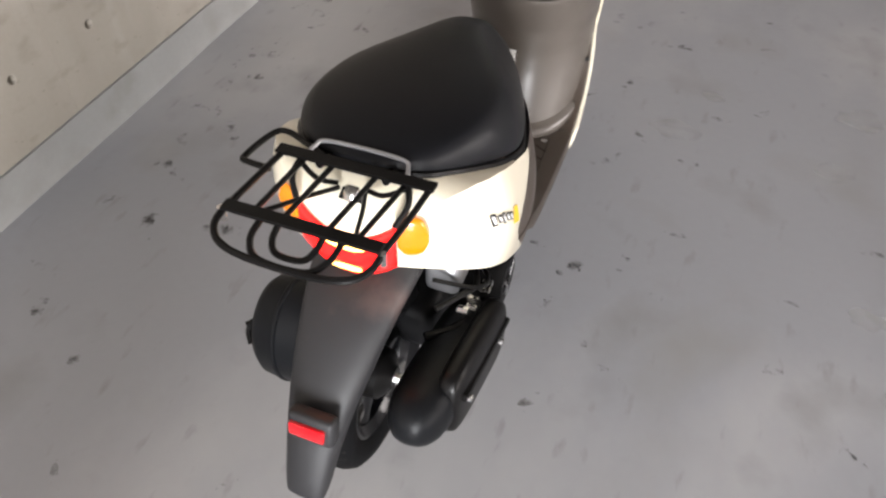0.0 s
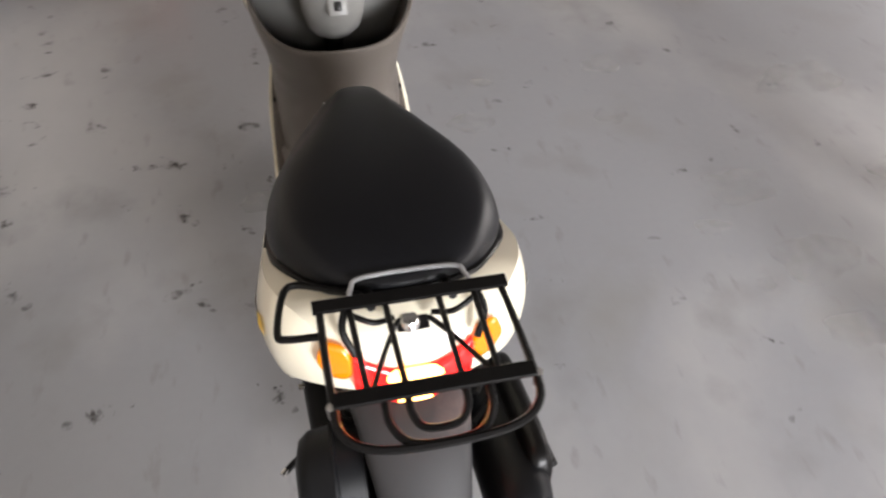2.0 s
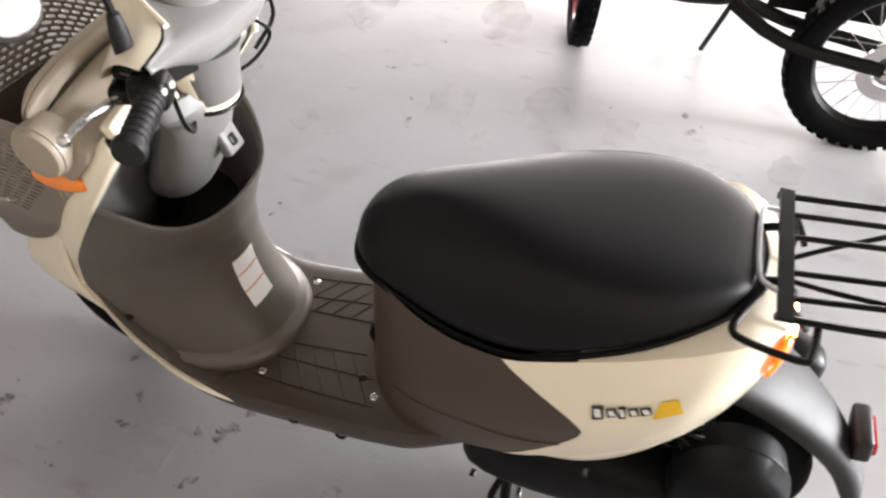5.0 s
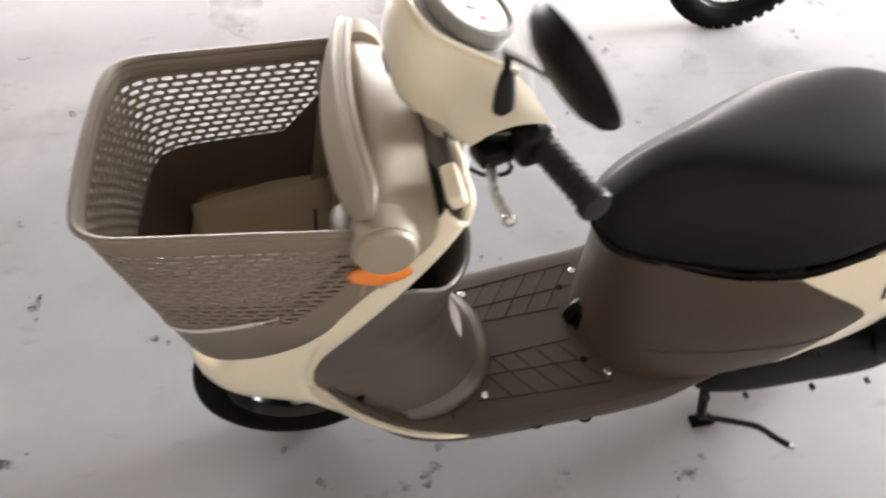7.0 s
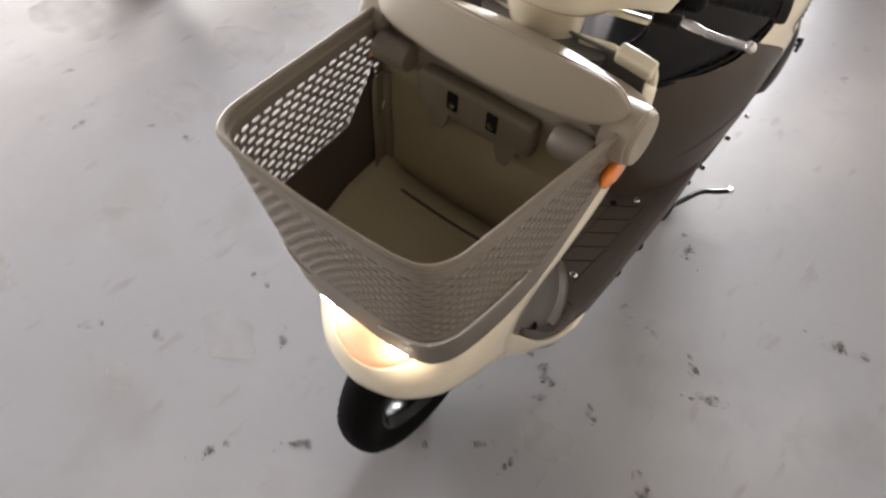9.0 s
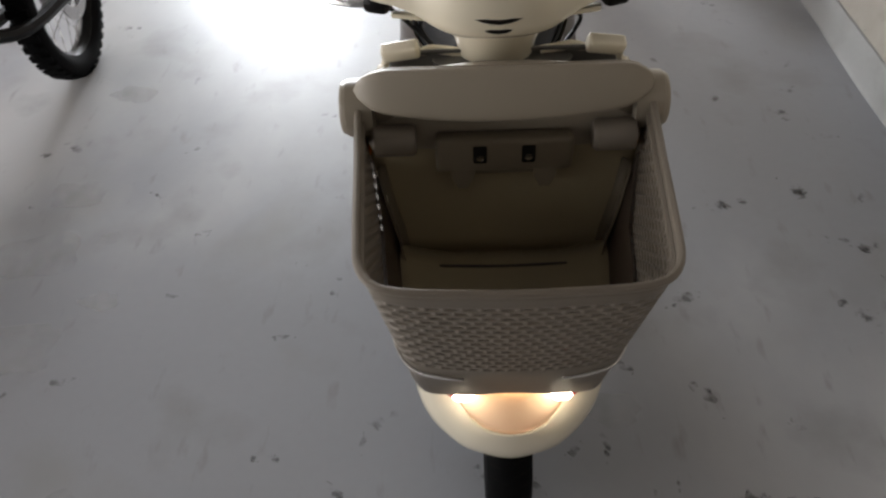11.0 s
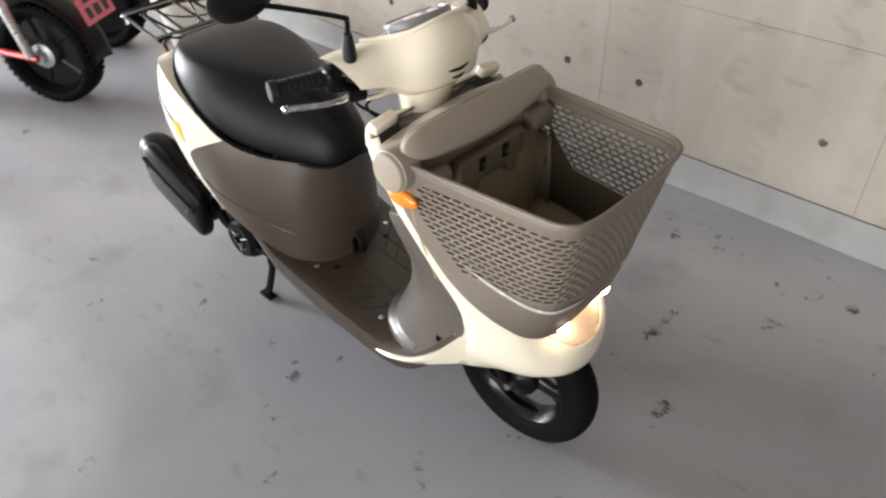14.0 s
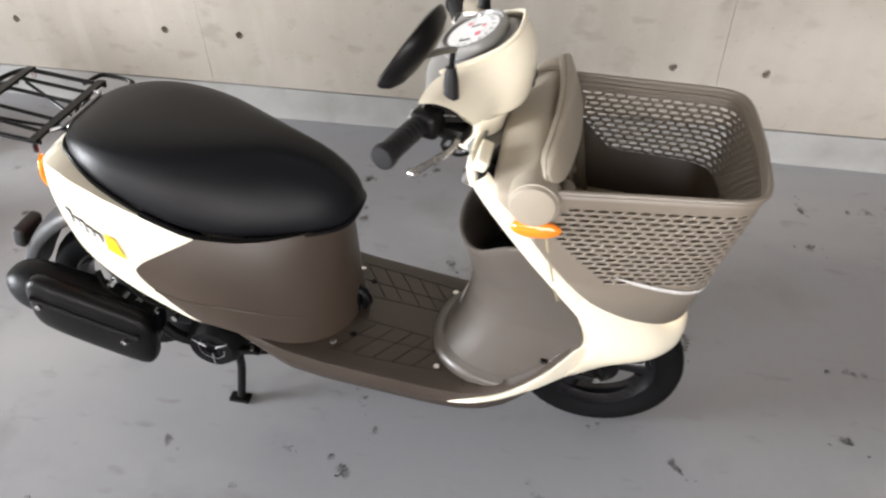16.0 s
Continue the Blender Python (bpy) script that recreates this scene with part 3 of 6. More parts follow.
def body_point(y, v, off=0.0):
    (zb,), (zt,) = lerp_table(LOW, y), lerp_table(TOP, y)
    w = body_width(y)
    flare = 0.0 if y < -0.25 else min(1, (y + 0.25) / 0.2)
    prof = 0.90 + 0.40 * v - 0.36 * v * v - 0.02 * v ** 4
    full = min(1.0, max(0.0, (-0.12 - y) / 0.14)) * min(1.0, max(0.0, (y + 0.605) / 0.10))
    prof += full * (0.10 - 0.14 * v + 0.06 * v * v)
    prof *= 1 - 0.16 * flare * (v if v > 0.15 else 0.15) + 0.10 * flare * clamp_pow(1 - v / 0.35, 2)
    return Vector((max(0.0, w + off) * prof, y, zb + (zt - zb) * v))


def seam_y(v):
    """Where the brown panel meets the cream tail at height v."""
    if v > 0.36:
        t = (v - 0.36) / 0.64
        return -0.372 + 0.138 * clamp_pow(t, 1.35)
    t = (0.36 - v) / 0.36
    return -0.372 + 0.110 * clamp_pow(t, 1.6)


def side_skin(y_of, n, vs, sgn, off=0.0):
    rows = []
    for v in vs:
        a, b = y_of(v)
        rows.append([])
        for i in range(n + 1):
            t = i / n
            p = body_point(a + (b - a) * t, v, off)
            rows[-1].append((p.x * sgn, p.y, p.z))
    return rows


VS = [i / 16 for i in range(17)]


def tail_t(t, a, b):
    return a + (b - a) * (1 - (1 - t) ** 2)


def rear_body():
    bm = bmesh.new()
    for sgn in (1, -1):
        rows = []
        for v in VS:
            ys, ye = seam_y(v), Y_TAIL
            row = []
            for i in range(29):
                p = body_point(tail_t(i / 28, ys, ye), v)
                row.append((p.x * sgn, p.y, p.z))
            rows.append(row)
        grid(rows, bm=bm)
    # deck behind the seat and underside
    deck, under = [], []
    for i in range(22):
        y = -0.34 + (Y_TAIL + 0.34) * (1 - (1 - i / 21) ** 2)
        pa, pb = body_point(y, 1.0), body_point(y, 0.0)
        deck.append([(pa.x * s, y, pa.z + 0.008 * (1 - s * s)) for s in [k / 6 - 1 for k in range(13)]])
        under.append([(pb.x * s, y, pb.z) for s in [k / 6 - 1 for k in range(13)]])
    grid(deck, bm=bm)
    grid(under, bm=bm)
    bmesh.ops.remove_doubles(bm, verts=bm.verts, dist=1e-5)
    body = part("rear_body", bm, CREAM, SCOOTER, "glossy cream tail cover", sharp=40)
    # lower side skirt that drops under the cream tail on the left
    bm = bmesh.new()
    rows = []
    for i in range(15):
        t = i / 14
        y = -0.29 - 0.24 * t
        p = body_point(y, 0.02)
        drop = 0.050 * math.sin(math.pi * t) ** 0.7
        rows.append([(-p.x * 0.995, y, p.z + 0.006), (-p.x * 0.98, y, p.z - 0.4 * drop), (-p.x * 0.93, y, p.z - drop), (-p.x * 0.85, y, p.z - drop - 0.002)])
    part("side_skirt", grid(rows, bm=bm), CREAM, body, thick=0.003, out=(0, -0.4, 0.45))
    # sticker: small shapes, no lettering
    marks = ((0.000, YELLOW, 0.034, 0.036), (0.027, INK, 0.017, 0.013), (0.042, INK, 0.017, 0.012), (0.056, INK, 0.024, 0.009), (0.069, INK, 0.017, 0.013), (0.087, INK, 0.026, 0.015))
    for sgn in (1, -1):
        for k, (dy, colour, h, wd) in enumerate(marks):
            y0 = -0.470 + dy if sgn < 0 else -0.400 - dy
            for inner in ((False, True) if k else (False,)):
                hh, ww, lift = (h * 0.62, wd * 0.55, 0.0030) if inner else (h, wd, 0.0022)
                rows = []
                for j in range(3):
                    v = 0.57 + 0.04 * (dy / 0.09) + (hh / 0.19) * (j / 2 - 0.5)
                    rows.append([])
                    for i in range(4):
                        yy = y0 + ww * (i / 3 - 0.5) * (1 - (0.22 * j if not k else 0)) + 0.006 * (j / 2 - 0.5) * (-sgn)
                        p = body_point(yy, v, lift)
                        rows[-1].append((p.x * sgn, p.y, p.z))
                part("sticker", grid(rows), WHITE if inner else colour, body, "yellow and black sticker shape")
    return body


BODY = rear_body()


def under_seat():
    bm = bmesh.new()
    n = 28
    for sgn in (1, -1):
        rows = []
        for v in VS:
            a, b = seam_y(v), Y_FRONT
            row = []
            for i in range(n + 1):
                p = body_point(a + (b - a) * (1 - (1 - i / n) ** 2.2), v, -0.0008)
                row.append((p.x * sgn, p.y, p.z))
            rows.append(row)
        grid(rows, bm=bm)
    bmesh.ops.remove_doubles(bm, verts=bm.verts, dist=0.0012)
    panel = part("under_seat_panel", bm, BROWN, SCOOTER, "brown plastic panel under the seat", sharp=45)
    # soft crease line along the panel
    for sgn in (1, -1):
        pts = []
        for i in range(14):
            y = -0.345 + 0.30 * i / 13
            p = body_point(y, 0.20 + 0.10 * i / 13 + 0.08 * math.sin(math.pi * i / 13), 0.0)
            pts.append((p.x * sgn, p.y, p.z))
        part("crease", tube(pts, 0.0015, 5, 2), BROWN, panel)
    # bag hook low on the front face
    part("bag_hook", tube([(0, 0.030, 0.330), (0, 0.046, 0.315), (0, 0.052, 0.292), (0, 0.042, 0.276), (0, 0.030, 0.280)], 0.0125, 8, 4), BLACK, panel, "black folding bag hook")
    part("hook_plate", block((0.045, 0.010, 0.05), T(0, 0.034, 0.295), 0.004), BLACK, panel)


under_seat()


# ---- tail lamps
def tail_lamps():
    def lens(name, f0, f1, z0, z1, off, material, label, parent=SCOOTER, n=16, soft=0.0, dip=0.0, rise=0.0):
        """A band of the tail, by its angle round the tail (0 middle, 1 side)."""
        rows = []
        for j in range(9):
            z = z0 + (z1 - z0) * j / 8
            row = []
            for i in range(n + 1):
                f = f0 + (f1 - f0) * i / n
                sg = 1 if f >= 0 else -1
                a = min(1.0, abs(f)) * math.pi / 2
                y = -0.40 + (Y_TAIL + 0.40) * (math.cos(a) ** 0.85)
                y = max(Y_TAIL + 0.0002, y)
                p = body_point(y, 0.45)
                edge = (f / max(abs(f0), abs(f1))) ** 2
                zz = z - dip * (1 - edge) * (j / 8) + rise * edge * (1 - j / 8)
                if soft:
                    mid = z0 + (z1 - z0) * 0.5
                    zz = mid + (z - mid) * max(0.12, 1 - abs(2 * i / n - 1) ** 3) ** soft
                k = off * (0.35 + 0.65 * math.sin(math.pi * min(1, max(0, j / 8))) ** 0.5)
                row.append((sg * (p.x + k * math.sin(a)), y - k * math.cos(a), zz + 0.016 * abs(f)))
            rows.append(row)
        return part(name, grid(rows), material, parent, label, thick=0.004, out=(0, -0.4, 0.62))

    red = lens("tail_light", -0.232, 0.232, 0.566, 0.684, 0.012, RED_LIT, "lit red tail light lens", n=24, dip=0.034, rise=0.030)
    lens("rear_indicator", 0.238, 0.385, 0.618, 0.700, 0.012, AMBER_GLOW, "amber rear turn signal lens", soft=0.4)
    lens("rear_indicator", -0.238, -0.385, 0.618, 0.700, 0.012, AMBER_GLOW, "amber rear turn signal lens", soft=0.4)
    lens("lit_band", -0.10, 0.10, 0.622, 0.656, 0.0155, BULB_RED, "glowing bulb behind the lens", parent=red, n=14, soft=0.6, dip=0.006)
    lens("lower_band", -0.06, 0.06, 0.578, 0.592, 0.0155, BULB_RED, "glow in the lower lens", parent=red, n=10, soft=0.8)
    part("seat_lock", lathe([(0, 0.012), (0.011, 0.012), (0.014, 0.008), (0.016, 0.0)], (0, -0.579, 0.706), "z", 20), STEEL, SCOOTER, "round steel seat lock")


tail_lamps()


# ---- rear fender
def rear_fender():
    path = [(-0.48, 0.580, 0.105), (-0.56, 0.560, 0.100), (-0.63, 0.530, 0.088), (-0.69, 0.488, 0.078), (-0.745, 0.443, 0.068), (-0.795, 0.392, 0.056), (-0.835, 0.335, 0.047), (-0.862, 0.282, 0.042), (-0.876, 0.245, 0.036)]
    rows = []
    for k, (y, z, w) in enumerate(path):
        a, b = path[max(0, k - 1)], path[min(len(path) - 1, k + 1)]
        d = Vector((0, b[0] - a[0], b[1] - a[1])).normalized()
        nrm = Vector((0, -d.z, d.y)) * -1
        if nrm.z < 0:
            nrm = -nrm
        c = Vector((0, y, z))
        row = []
        for x, h in ((-1.0, -0.034), (-1.0, -0.022), (-0.96, -0.010), (-0.82, -0.002), (-0.5, 0.004), (0, 0.007), (0.5, 0.004), (0.82, -0.002), (0.96, -0.010), (1.0, -0.022), (1.0, -0.034)):
            sag = 1.0 if k < len(path) - 1 else 0.5
            row.append(c + Vector((x * w, 0, 0)) + nrm * h * sag)
        rows.append(row)
    f = part("rear_fender", grid(rows), FENDER, SCOOTER, "dusty dark grey plastic rear fender with painted reddish glow", subsurf=1, thick=0.004, sharp=180, out=(0, -0.55, 0.2))
    m = T(0.012, -0.815, 0.400) @ Matrix.Rotation(radians(-14), 4, "X")
    part("reflector_housing", block((0.084, 0.030, 0.058), m, 0.009, 3), FENDER, f, "dark reflector housing")
    part("reflector", block((0.064, 0.010, 0.027), m @ T(-0.003, -0.0165, 0.0), 0.003, 2), RED, f, "red rectangular reflector")


rear_fender()


# ---- rack
def rack():
    r = 0.0052
    root = thing("luggage_rack", "", "")
    root.parent = SCOOTER
    root["label"] = "black tubular steel luggage rack"
    root.location = (0.004, 0, 0)
    zf, zr = 0.752, 0.778

    def z_at(y):
        return zf + (zr - zf) * (-0.570 - y) / 0.160

    part("front_bar", block((0.262, 0.021, 0.006), T(0, -0.570, zf + 0.004), 0.001, 1), BLACK, root)
    part("rear_bar", block((0.240, 0.021, 0.006), T(0, -0.730, zr + 0.004), 0.001, 1), BLACK, root)
    for x in (-0.122, 0.122):
        part("side_rail", tube([(x, -0.558, zf - 0.002), (x, -0.64, z_at(-0.64) - 0.003), (x * 0.98, -0.735, zr - 0.003)], r, 8, 3), BLACK, root)
    for x in (-0.084, -0.036, 0.036, 0.084):
        part("cross_rail", tube([(x, -0.570, zf - 0.003), (x * 0.93, -0.730, zr - 0.002)], r * 0.85, 8, 2), BLACK, root)
    loop = [(-0.120, -0.730, zr - 0.002), (-0.117, -0.762, zr - 0.006), (-0.094, -0.785, zr - 0.010), (-0.045, -0.795, zr - 0.012), (0.045, -0.795, zr - 0.012), (0.094, -0.785, zr - 0.010), (0.117, -0.762, zr - 0.006), (0.120, -0.730, zr - 0.002)]
    part("rear_loop", tube(loop, r * 1.05, 8, 5), BLACK, root)
    for w, d, dz in ((0.062, 0.060, -0.014), (0.034, 0.040, -0.018)):
        part("inner_loop", tube([(-w, -0.730, zr - 0.004), (-w * 0.95, -0.730 - d * 0.6, zr + dz * 0.6), (-w * 0.55, -0.730 - d, zr + dz), (w * 0.55, -0.730 - d, zr + dz), (w * 0.95, -0.730 - d * 0.6, zr + dz * 0.6), (w, -0.730, zr - 0.004)], r * 0.95, 8, 5), BLACK, root)
    # hoop in front, stays down to the body, hook loop on one side
    part("front_hoop", tube([(-0.083, -0.570, zf + 0.001), (-0.078, -0.548, zf + 0.006), (-0.058, -0.534, zf + 0.010), (0.058, -0.534, zf + 0.010), (0.078, -0.548, zf + 0.006), (0.083, -0.570, zf + 0.001)], r * 0.7, 8, 5), GREYMETAL, root, "bare steel hoop")
    for x in (-0.055, 0.055):
        part("stay", tube([(x, -0.580, zf), (x, -0.545, zf - 0.012), (x, -0.515, 0.705), (x, -0.50, 0.69)], r * 1.2, 8, 4), BLACK, root)
        part("stay", tube([(x * 1.6, -0.570, zf), (x * 1.75, -0.595, 0.73), (x * 1.5, -0.615, 0.700)], r, 8, 4), BLACK, root)
    hook = [(-0.122, -0.612, zf - 0.002), (-0.165, -0.606, zf - 0.006), (-0.178, -0.594, zf - 0.008), (-0.168, -0.530, zf - 0.010), (-0.150, -0.512, zf - 0.012), (-0.105, -0.530, zf - 0.010), (-0.062, -0.552, zf - 0.006)]
    part("hook_loop", tube(hook, r, 8, 5), BLACK, root)
    part("lock_plate", block((0.044, 0.020, 0.004), T(0, -0.583, 0.7100) @ Matrix.Rotation(radians(28), 4, "X"), 0.001, 1), BLACK, root)
    for sx in (-1, 1):
        part("brace", tube([(sx * 0.022, -0.586, 0.722), (sx * 0.045, -0.640, 0.742), (sx * 0.072, -0.716, zr - 0.008)], r * 0.75, 8, 4), BLACK, root)
        part("brace", tube([(sx * 0.026, -0.580, 0.724), (sx * 0.055, -0.590, 0.733), (sx * 0.088, -0.580, zf - 0.004)], r * 0.8, 8, 4), BLACK, root)
    for x in (-0.122, 0.122):
        part("bolt", lathe([(0, -0.018), (0.005, -0.018), (0.006, 0.006), (0, 0.008)], (x, -0.735, zr - 0.004), "z", 6), STEEL, root)


rack()


# ---- engine, exhaust, stand
def engine():
    # crank and transmission case on the left
    rings = []
    for y, x0, x1, z0, z1 in ((-0.17, -0.155, -0.06, 0.20, 0.32), (-0.22, -0.175, -0.05, 0.175, 0.345), (-0.32, -0.180, -0.05, 0.175, 0.345), (-0.45, -0.170, -0.05, 0.175, 0.325), (-0.56, -0.165, -0.05, 0.165, 0.320), (-0.63, -0.155, -0.05, 0.175, 0.305), (-0.665, -0.14, -0.06, 0.20, 0.28)):
        cx, cz, a, b = (x0 + x1) / 2, (z0 + z1) / 2, (x1 - x0) / 2, (z1 - z0) / 2
        rings.append([(cx + a * math.copysign(abs(math.cos(q)) ** 0.55, math.cos(q)), y, cz + b * math.copysign(abs(math.sin(q)) ** 0.55, math.sin(q))) for q in [2 * math.pi * i / 20 for i in range(20)]])
    case = part("transmission_case", loft(rings), SOOT, SCOOTER, "black belt drive casing", subsurf=1, sharp=180)
    for y, z in ((-0.21, 0.20), (-0.30, 0.185), (-0.45, 0.185), (-0.58, 0.18), (-0.25, 0.335), (-0.40, 0.325)):
        part("case_bolt", lathe([(0, 0.010), (0.006, 0.008), (0.006, -0.004)], (-0.176, y, z), "x", 6), STEEL, case)
    # air cleaner, a large rounded drum above the rear wheel
    prof = [(0.0, -0.215), (0.06, -0.213), (0.095, -0.203), (0.110, -0.185), (0.114, -0.150), (0.116, -0.148), (0.116, -0.142), (0.112, -0.140), (0.108, -0.095), (0.0, -0.09)]
    bm = lathe(prof, (0, -0.620, 0.352), "x", 40)
    bm.transform(T(0, -0.62, 0.352) @ Matrix.Diagonal((0.90, 0.80, 1.05, 1)) @ T(0, 0.62, -0.352))
    air = part("air_cleaner", bm, CASING, SCOOTER, "dark grey rounded air cleaner box", sharp=40)
    part("clip", tube([(-0.196, -0.660, 0.395), (-0.202, -0.672, 0.376), (-0.190, -0.688, 0.362)], 0.006, 7, 3), BLACK, air)
    part("clip", tube([(-0.203, -0.668, 0.396), (-0.200, -0.668, 0.356)], 0.0045, 6, 2), BLACK, air)
    part("drain_hose", tube([(-0.13, -0.655, 0.25), (-0.135, -0.662, 0.225), (-0.13, -0.665, 0.195)], 0.006, 8, 3), BLACK, air)
    # shock absorber
    bm = tube([(-0.085, -0.52, 0.54), (-0.10, -0.575, 0.30)], 0.014, 10, 1)
    shock = part("shock_absorber", bm, BLACK, SCOOTER)
    pts = []
    for t in range(57):
        c = Vector((-0.086, -0.525, 0.525)).lerp(Vector((-0.099, -0.57, 0.325)), t / 56)
        pts.append(c + Vector((0.026 * math.cos(t * 0.9), 0.026 * math.sin(t * 0.9), 0)))
    part("spring", tube(pts, 0.0045, 6, 2), BLACK, shock)
    # engine block and fan shroud on the right
    part("fan_shroud", lathe([(0, 0.180), (0.030, 0.180), (0.033, 0.186), (0.052, 0.186), (0.056, 0.180), (0.064, 0.170), (0.070, 0.150), (0.074, 0.075), (0, 0.07)], (0, -0.278, 0.252), "x", 28), SOOT, SCOOTER, "black fan shroud with round grille")
    for k in range(3):
        r0 = 0.018 + 0.016 * k
        pts = [(0.184 - 0.001 * k, -0.278 + r0 * math.cos(q), 0.252 + r0 * math.sin(q)) for q in [2 * math.pi * i / 16 for i in range(16)]]
        part("grille_ring", tube(pts, 0.0028, 5, 1, closed=True), GREYMETAL if k == 1 else BLACK, SCOOTER)
    for k in range(3):
        q = 2 * math.pi * k / 3 + 0.5
        part("grille_spoke", tube([(0.185, -0.278 + 0.014 * math.cos(q), 0.252 + 0.014 * math.sin(q)), (0.184, -0.278 + 0.050 * math.cos(q), 0.252 + 0.050 * math.sin(q))], 0.0028, 6, 0), GREYMETAL, SCOOTER)
    part("crankcase", block((0.13, 0.30, 0.13), T(0.02, -0.33, 0.255), 0.03, 3), SOOT, SCOOTER, "black engine crankcase")
    part("cylinder", block((0.12, 0.12, 0.11), T(0.02, -0.17, 0.26) @ Matrix.Rotation(radians(12), 4, "X"), 0.015, 2), SOOT, SCOOTER)
    for k in range(5):
        part("cooling_fin", block((0.14, 0.006, 0.125), T(0.02, -0.20 + 0.022 * k, 0.26) @ Matrix.Rotation(radians(12), 4, "X"), 0.002, 1), BLACK, SCOOTER)
    part("inner_fender", block((0.15, 0.20, 0.03), T(0, -0.46, 0.50) @ Matrix.Rotation(radians(-28), 4, "X"), 0.012, 2), SOOT, SCOOTER)
    part("carburettor", block((0.07, 0.09, 0.08), T(0.10, -0.42, 0.42), 0.015, 3), GREYMETAL, SCOOTER, "grey carburettor body")
    for x, y, z, r in ((0.165, -0.50, 0.40, 0.008), (0.172, -0.47, 0.375, 0.007), (0.165, -0.44, 0.36, 0.008), (0.175, -0.395, 0.345, 0.007), (0.170, -0.36, 0.325, 0.009), (0.150, -0.55, 0.36, 0.008)):
        part("bolt", lathe([(0, x + 0.006), (r, x + 0.004), (r, x - 0.016), (0, x - 0.016)], (0, y, z), "x", 6), STEEL, SCOOTER)
    for pts, r in (([(0.12, -0.54, 0.43), (0.15, -0.49, 0.425), (0.16, -0.43, 0.39), (0.14, -0.36, 0.35)], 0.006), ([(0.10, -0.50, 0.46), (0.165, -0.45, 0.41), (0.17, -0.38, 0.36), (0.12, -0.30, 0.33)], 0.0045),
                   ([(0.11, -0.57, 0.38), (0.155, -0.52, 0.37), (0.16, -0.46, 0.34)], 0.008)):
        part("hose", tube(pts, r, 7, 5), BLACK, SCOOTER)
    # exhaust
    a, b = Vector((0.162, -0.405, 0.290)), Vector((0.158, -0.700, 0.385))
    rings = []
    for t, s in ((0.0, 0.18), (0.015, 0.45), (0.04, 0.72), (0.09, 0.92), (0.2, 1.0), (0.6, 1.0), (0.95, 1.0), (1.08, 0.92), (1.17, 0.72), (1.225, 0.42), (1.24, 0.12)):
        c = a + (b - a) * t + Vector((-0.002, 0, -0.012 - 0.012 * max(0, t)))
        rings.append([c + Vector((0.058 * s * math.copysign(abs(math.cos(q)) ** 0.8, math.cos(q)), 0.014 * s * math.sin(q), 0.060 * s * math.copysign(abs(math.sin(q)) ** 0.8, math.sin(q)))) for q in [2 * math.pi * i / 20 for i in range(20)]])
    muf = part("muffler", loft(rings), CASING, SCOOTER, "dark grey rounded muffler", subsurf=1, sharp=180)
    rings = []
    for t, s in ((-0.01, 0.35), (0.01, 0.70), (0.06, 0.93), (0.15, 1.0), (0.5, 1.0), (0.80, 0.98), (0.93, 0.88), (0.98, 0.6)):
        c = a + (b - a) * t + Vector((0.038, 0, -0.020))
        rings.append([c + Vector((0.028 * s * math.copysign(abs(math.cos(q)) ** 0.6, math.cos(q)), 0.012 * s * math.sin(q), 0.084 * s * math.copysign(abs(math.sin(q)) ** 0.6, math.sin(q)))) for q in [2 * math.pi * i / 20 for i in range(20)]])
    shield = part("heat_shield", loft(rings), BLACK, muf, "black ribbed heat shield", subsurf=1, sharp=180)
    rib = [a + (b - a) * t + Vector((0.064, 0, 0.010)) for t in (0.06, 0.3, 0.6, 0.9)]
    part("rib", tube(rib, 0.007, 8, 3), BLACK, shield)
    for p in ((0.231, -0.654, 0.366), (0.231, -0.464, 0.287)):
        part("shield_bolt", lathe([(0, p[0] + 0.004), (0.007, p[0] + 0.002), (0.008, p[0] - 0.012), (0, p[0] - 0.012)], (0, p[1], p[2]), "x", 10), STEEL, shield)
    part("down_pipe", tube([(0.03, -0.15, 0.21), (0.08, -0.16, 0.175), (0.13, -0.25, 0.20), (0.160, -0.36, 0.25), (0.162, -0.40, 0.285)], 0.014, 10, 5), SOOT, muf)
    # centre stand
    stand = part("centre_stand", tube([(-0.13, -0.275, 0.015), (-0.105, -0.268, 0.10), (-0.09, -0.262, 0.165), (0.09, -0.262, 0.165), (0.105, -0.268, 0.10), (0.13, -0.275, 0.015)], 0.011, 10, 4), BLACK, SCOOTER, "black centre stand")
    for sx in (-1, 1):
        part("stand_foot", block((0.030, 0.055, 0.012), T(sx * 0.132, -0.278, 0.007), 0.004), BLACK, stand)
    part("stand_pedal", tube([(-0.125, -0.258, 0.115), (-0.150, -0.248, 0.075), (-0.150, -0.270, 0.055), (-0.165, -0.325, 0.050), (-0.185, -0.375, 0.050), (-0.215, -0.400, 0.052), (-0.242, -0.425, 0.054)], 0.0075, 8, 5), BLACK, stand, "bent black stand pedal")
    part("pedal_tip", tube([(-0.238, -0.420, 0.054), (-0.247, -0.430, 0.054)], 0.008, 8, 0), STEEL, stand)
    # clips and bracket under the left floor edge
    for y in (0.14, 0.04):
        part("floor_clip", tube([(-0.176, y, 0.210), (-0.188, y + 0.004, 0.198), (-0.186, y + 0.020, 0.196), (-0.175, y + 0.026, 0.21)], 0.0034, 6, 3), BLACK, SCOOTER)
    part("side_bracket", block((0.02, 0.07, 0.012), T(0.165, -0.20, 0.245), 0.004), BLACK, SCOOTER)
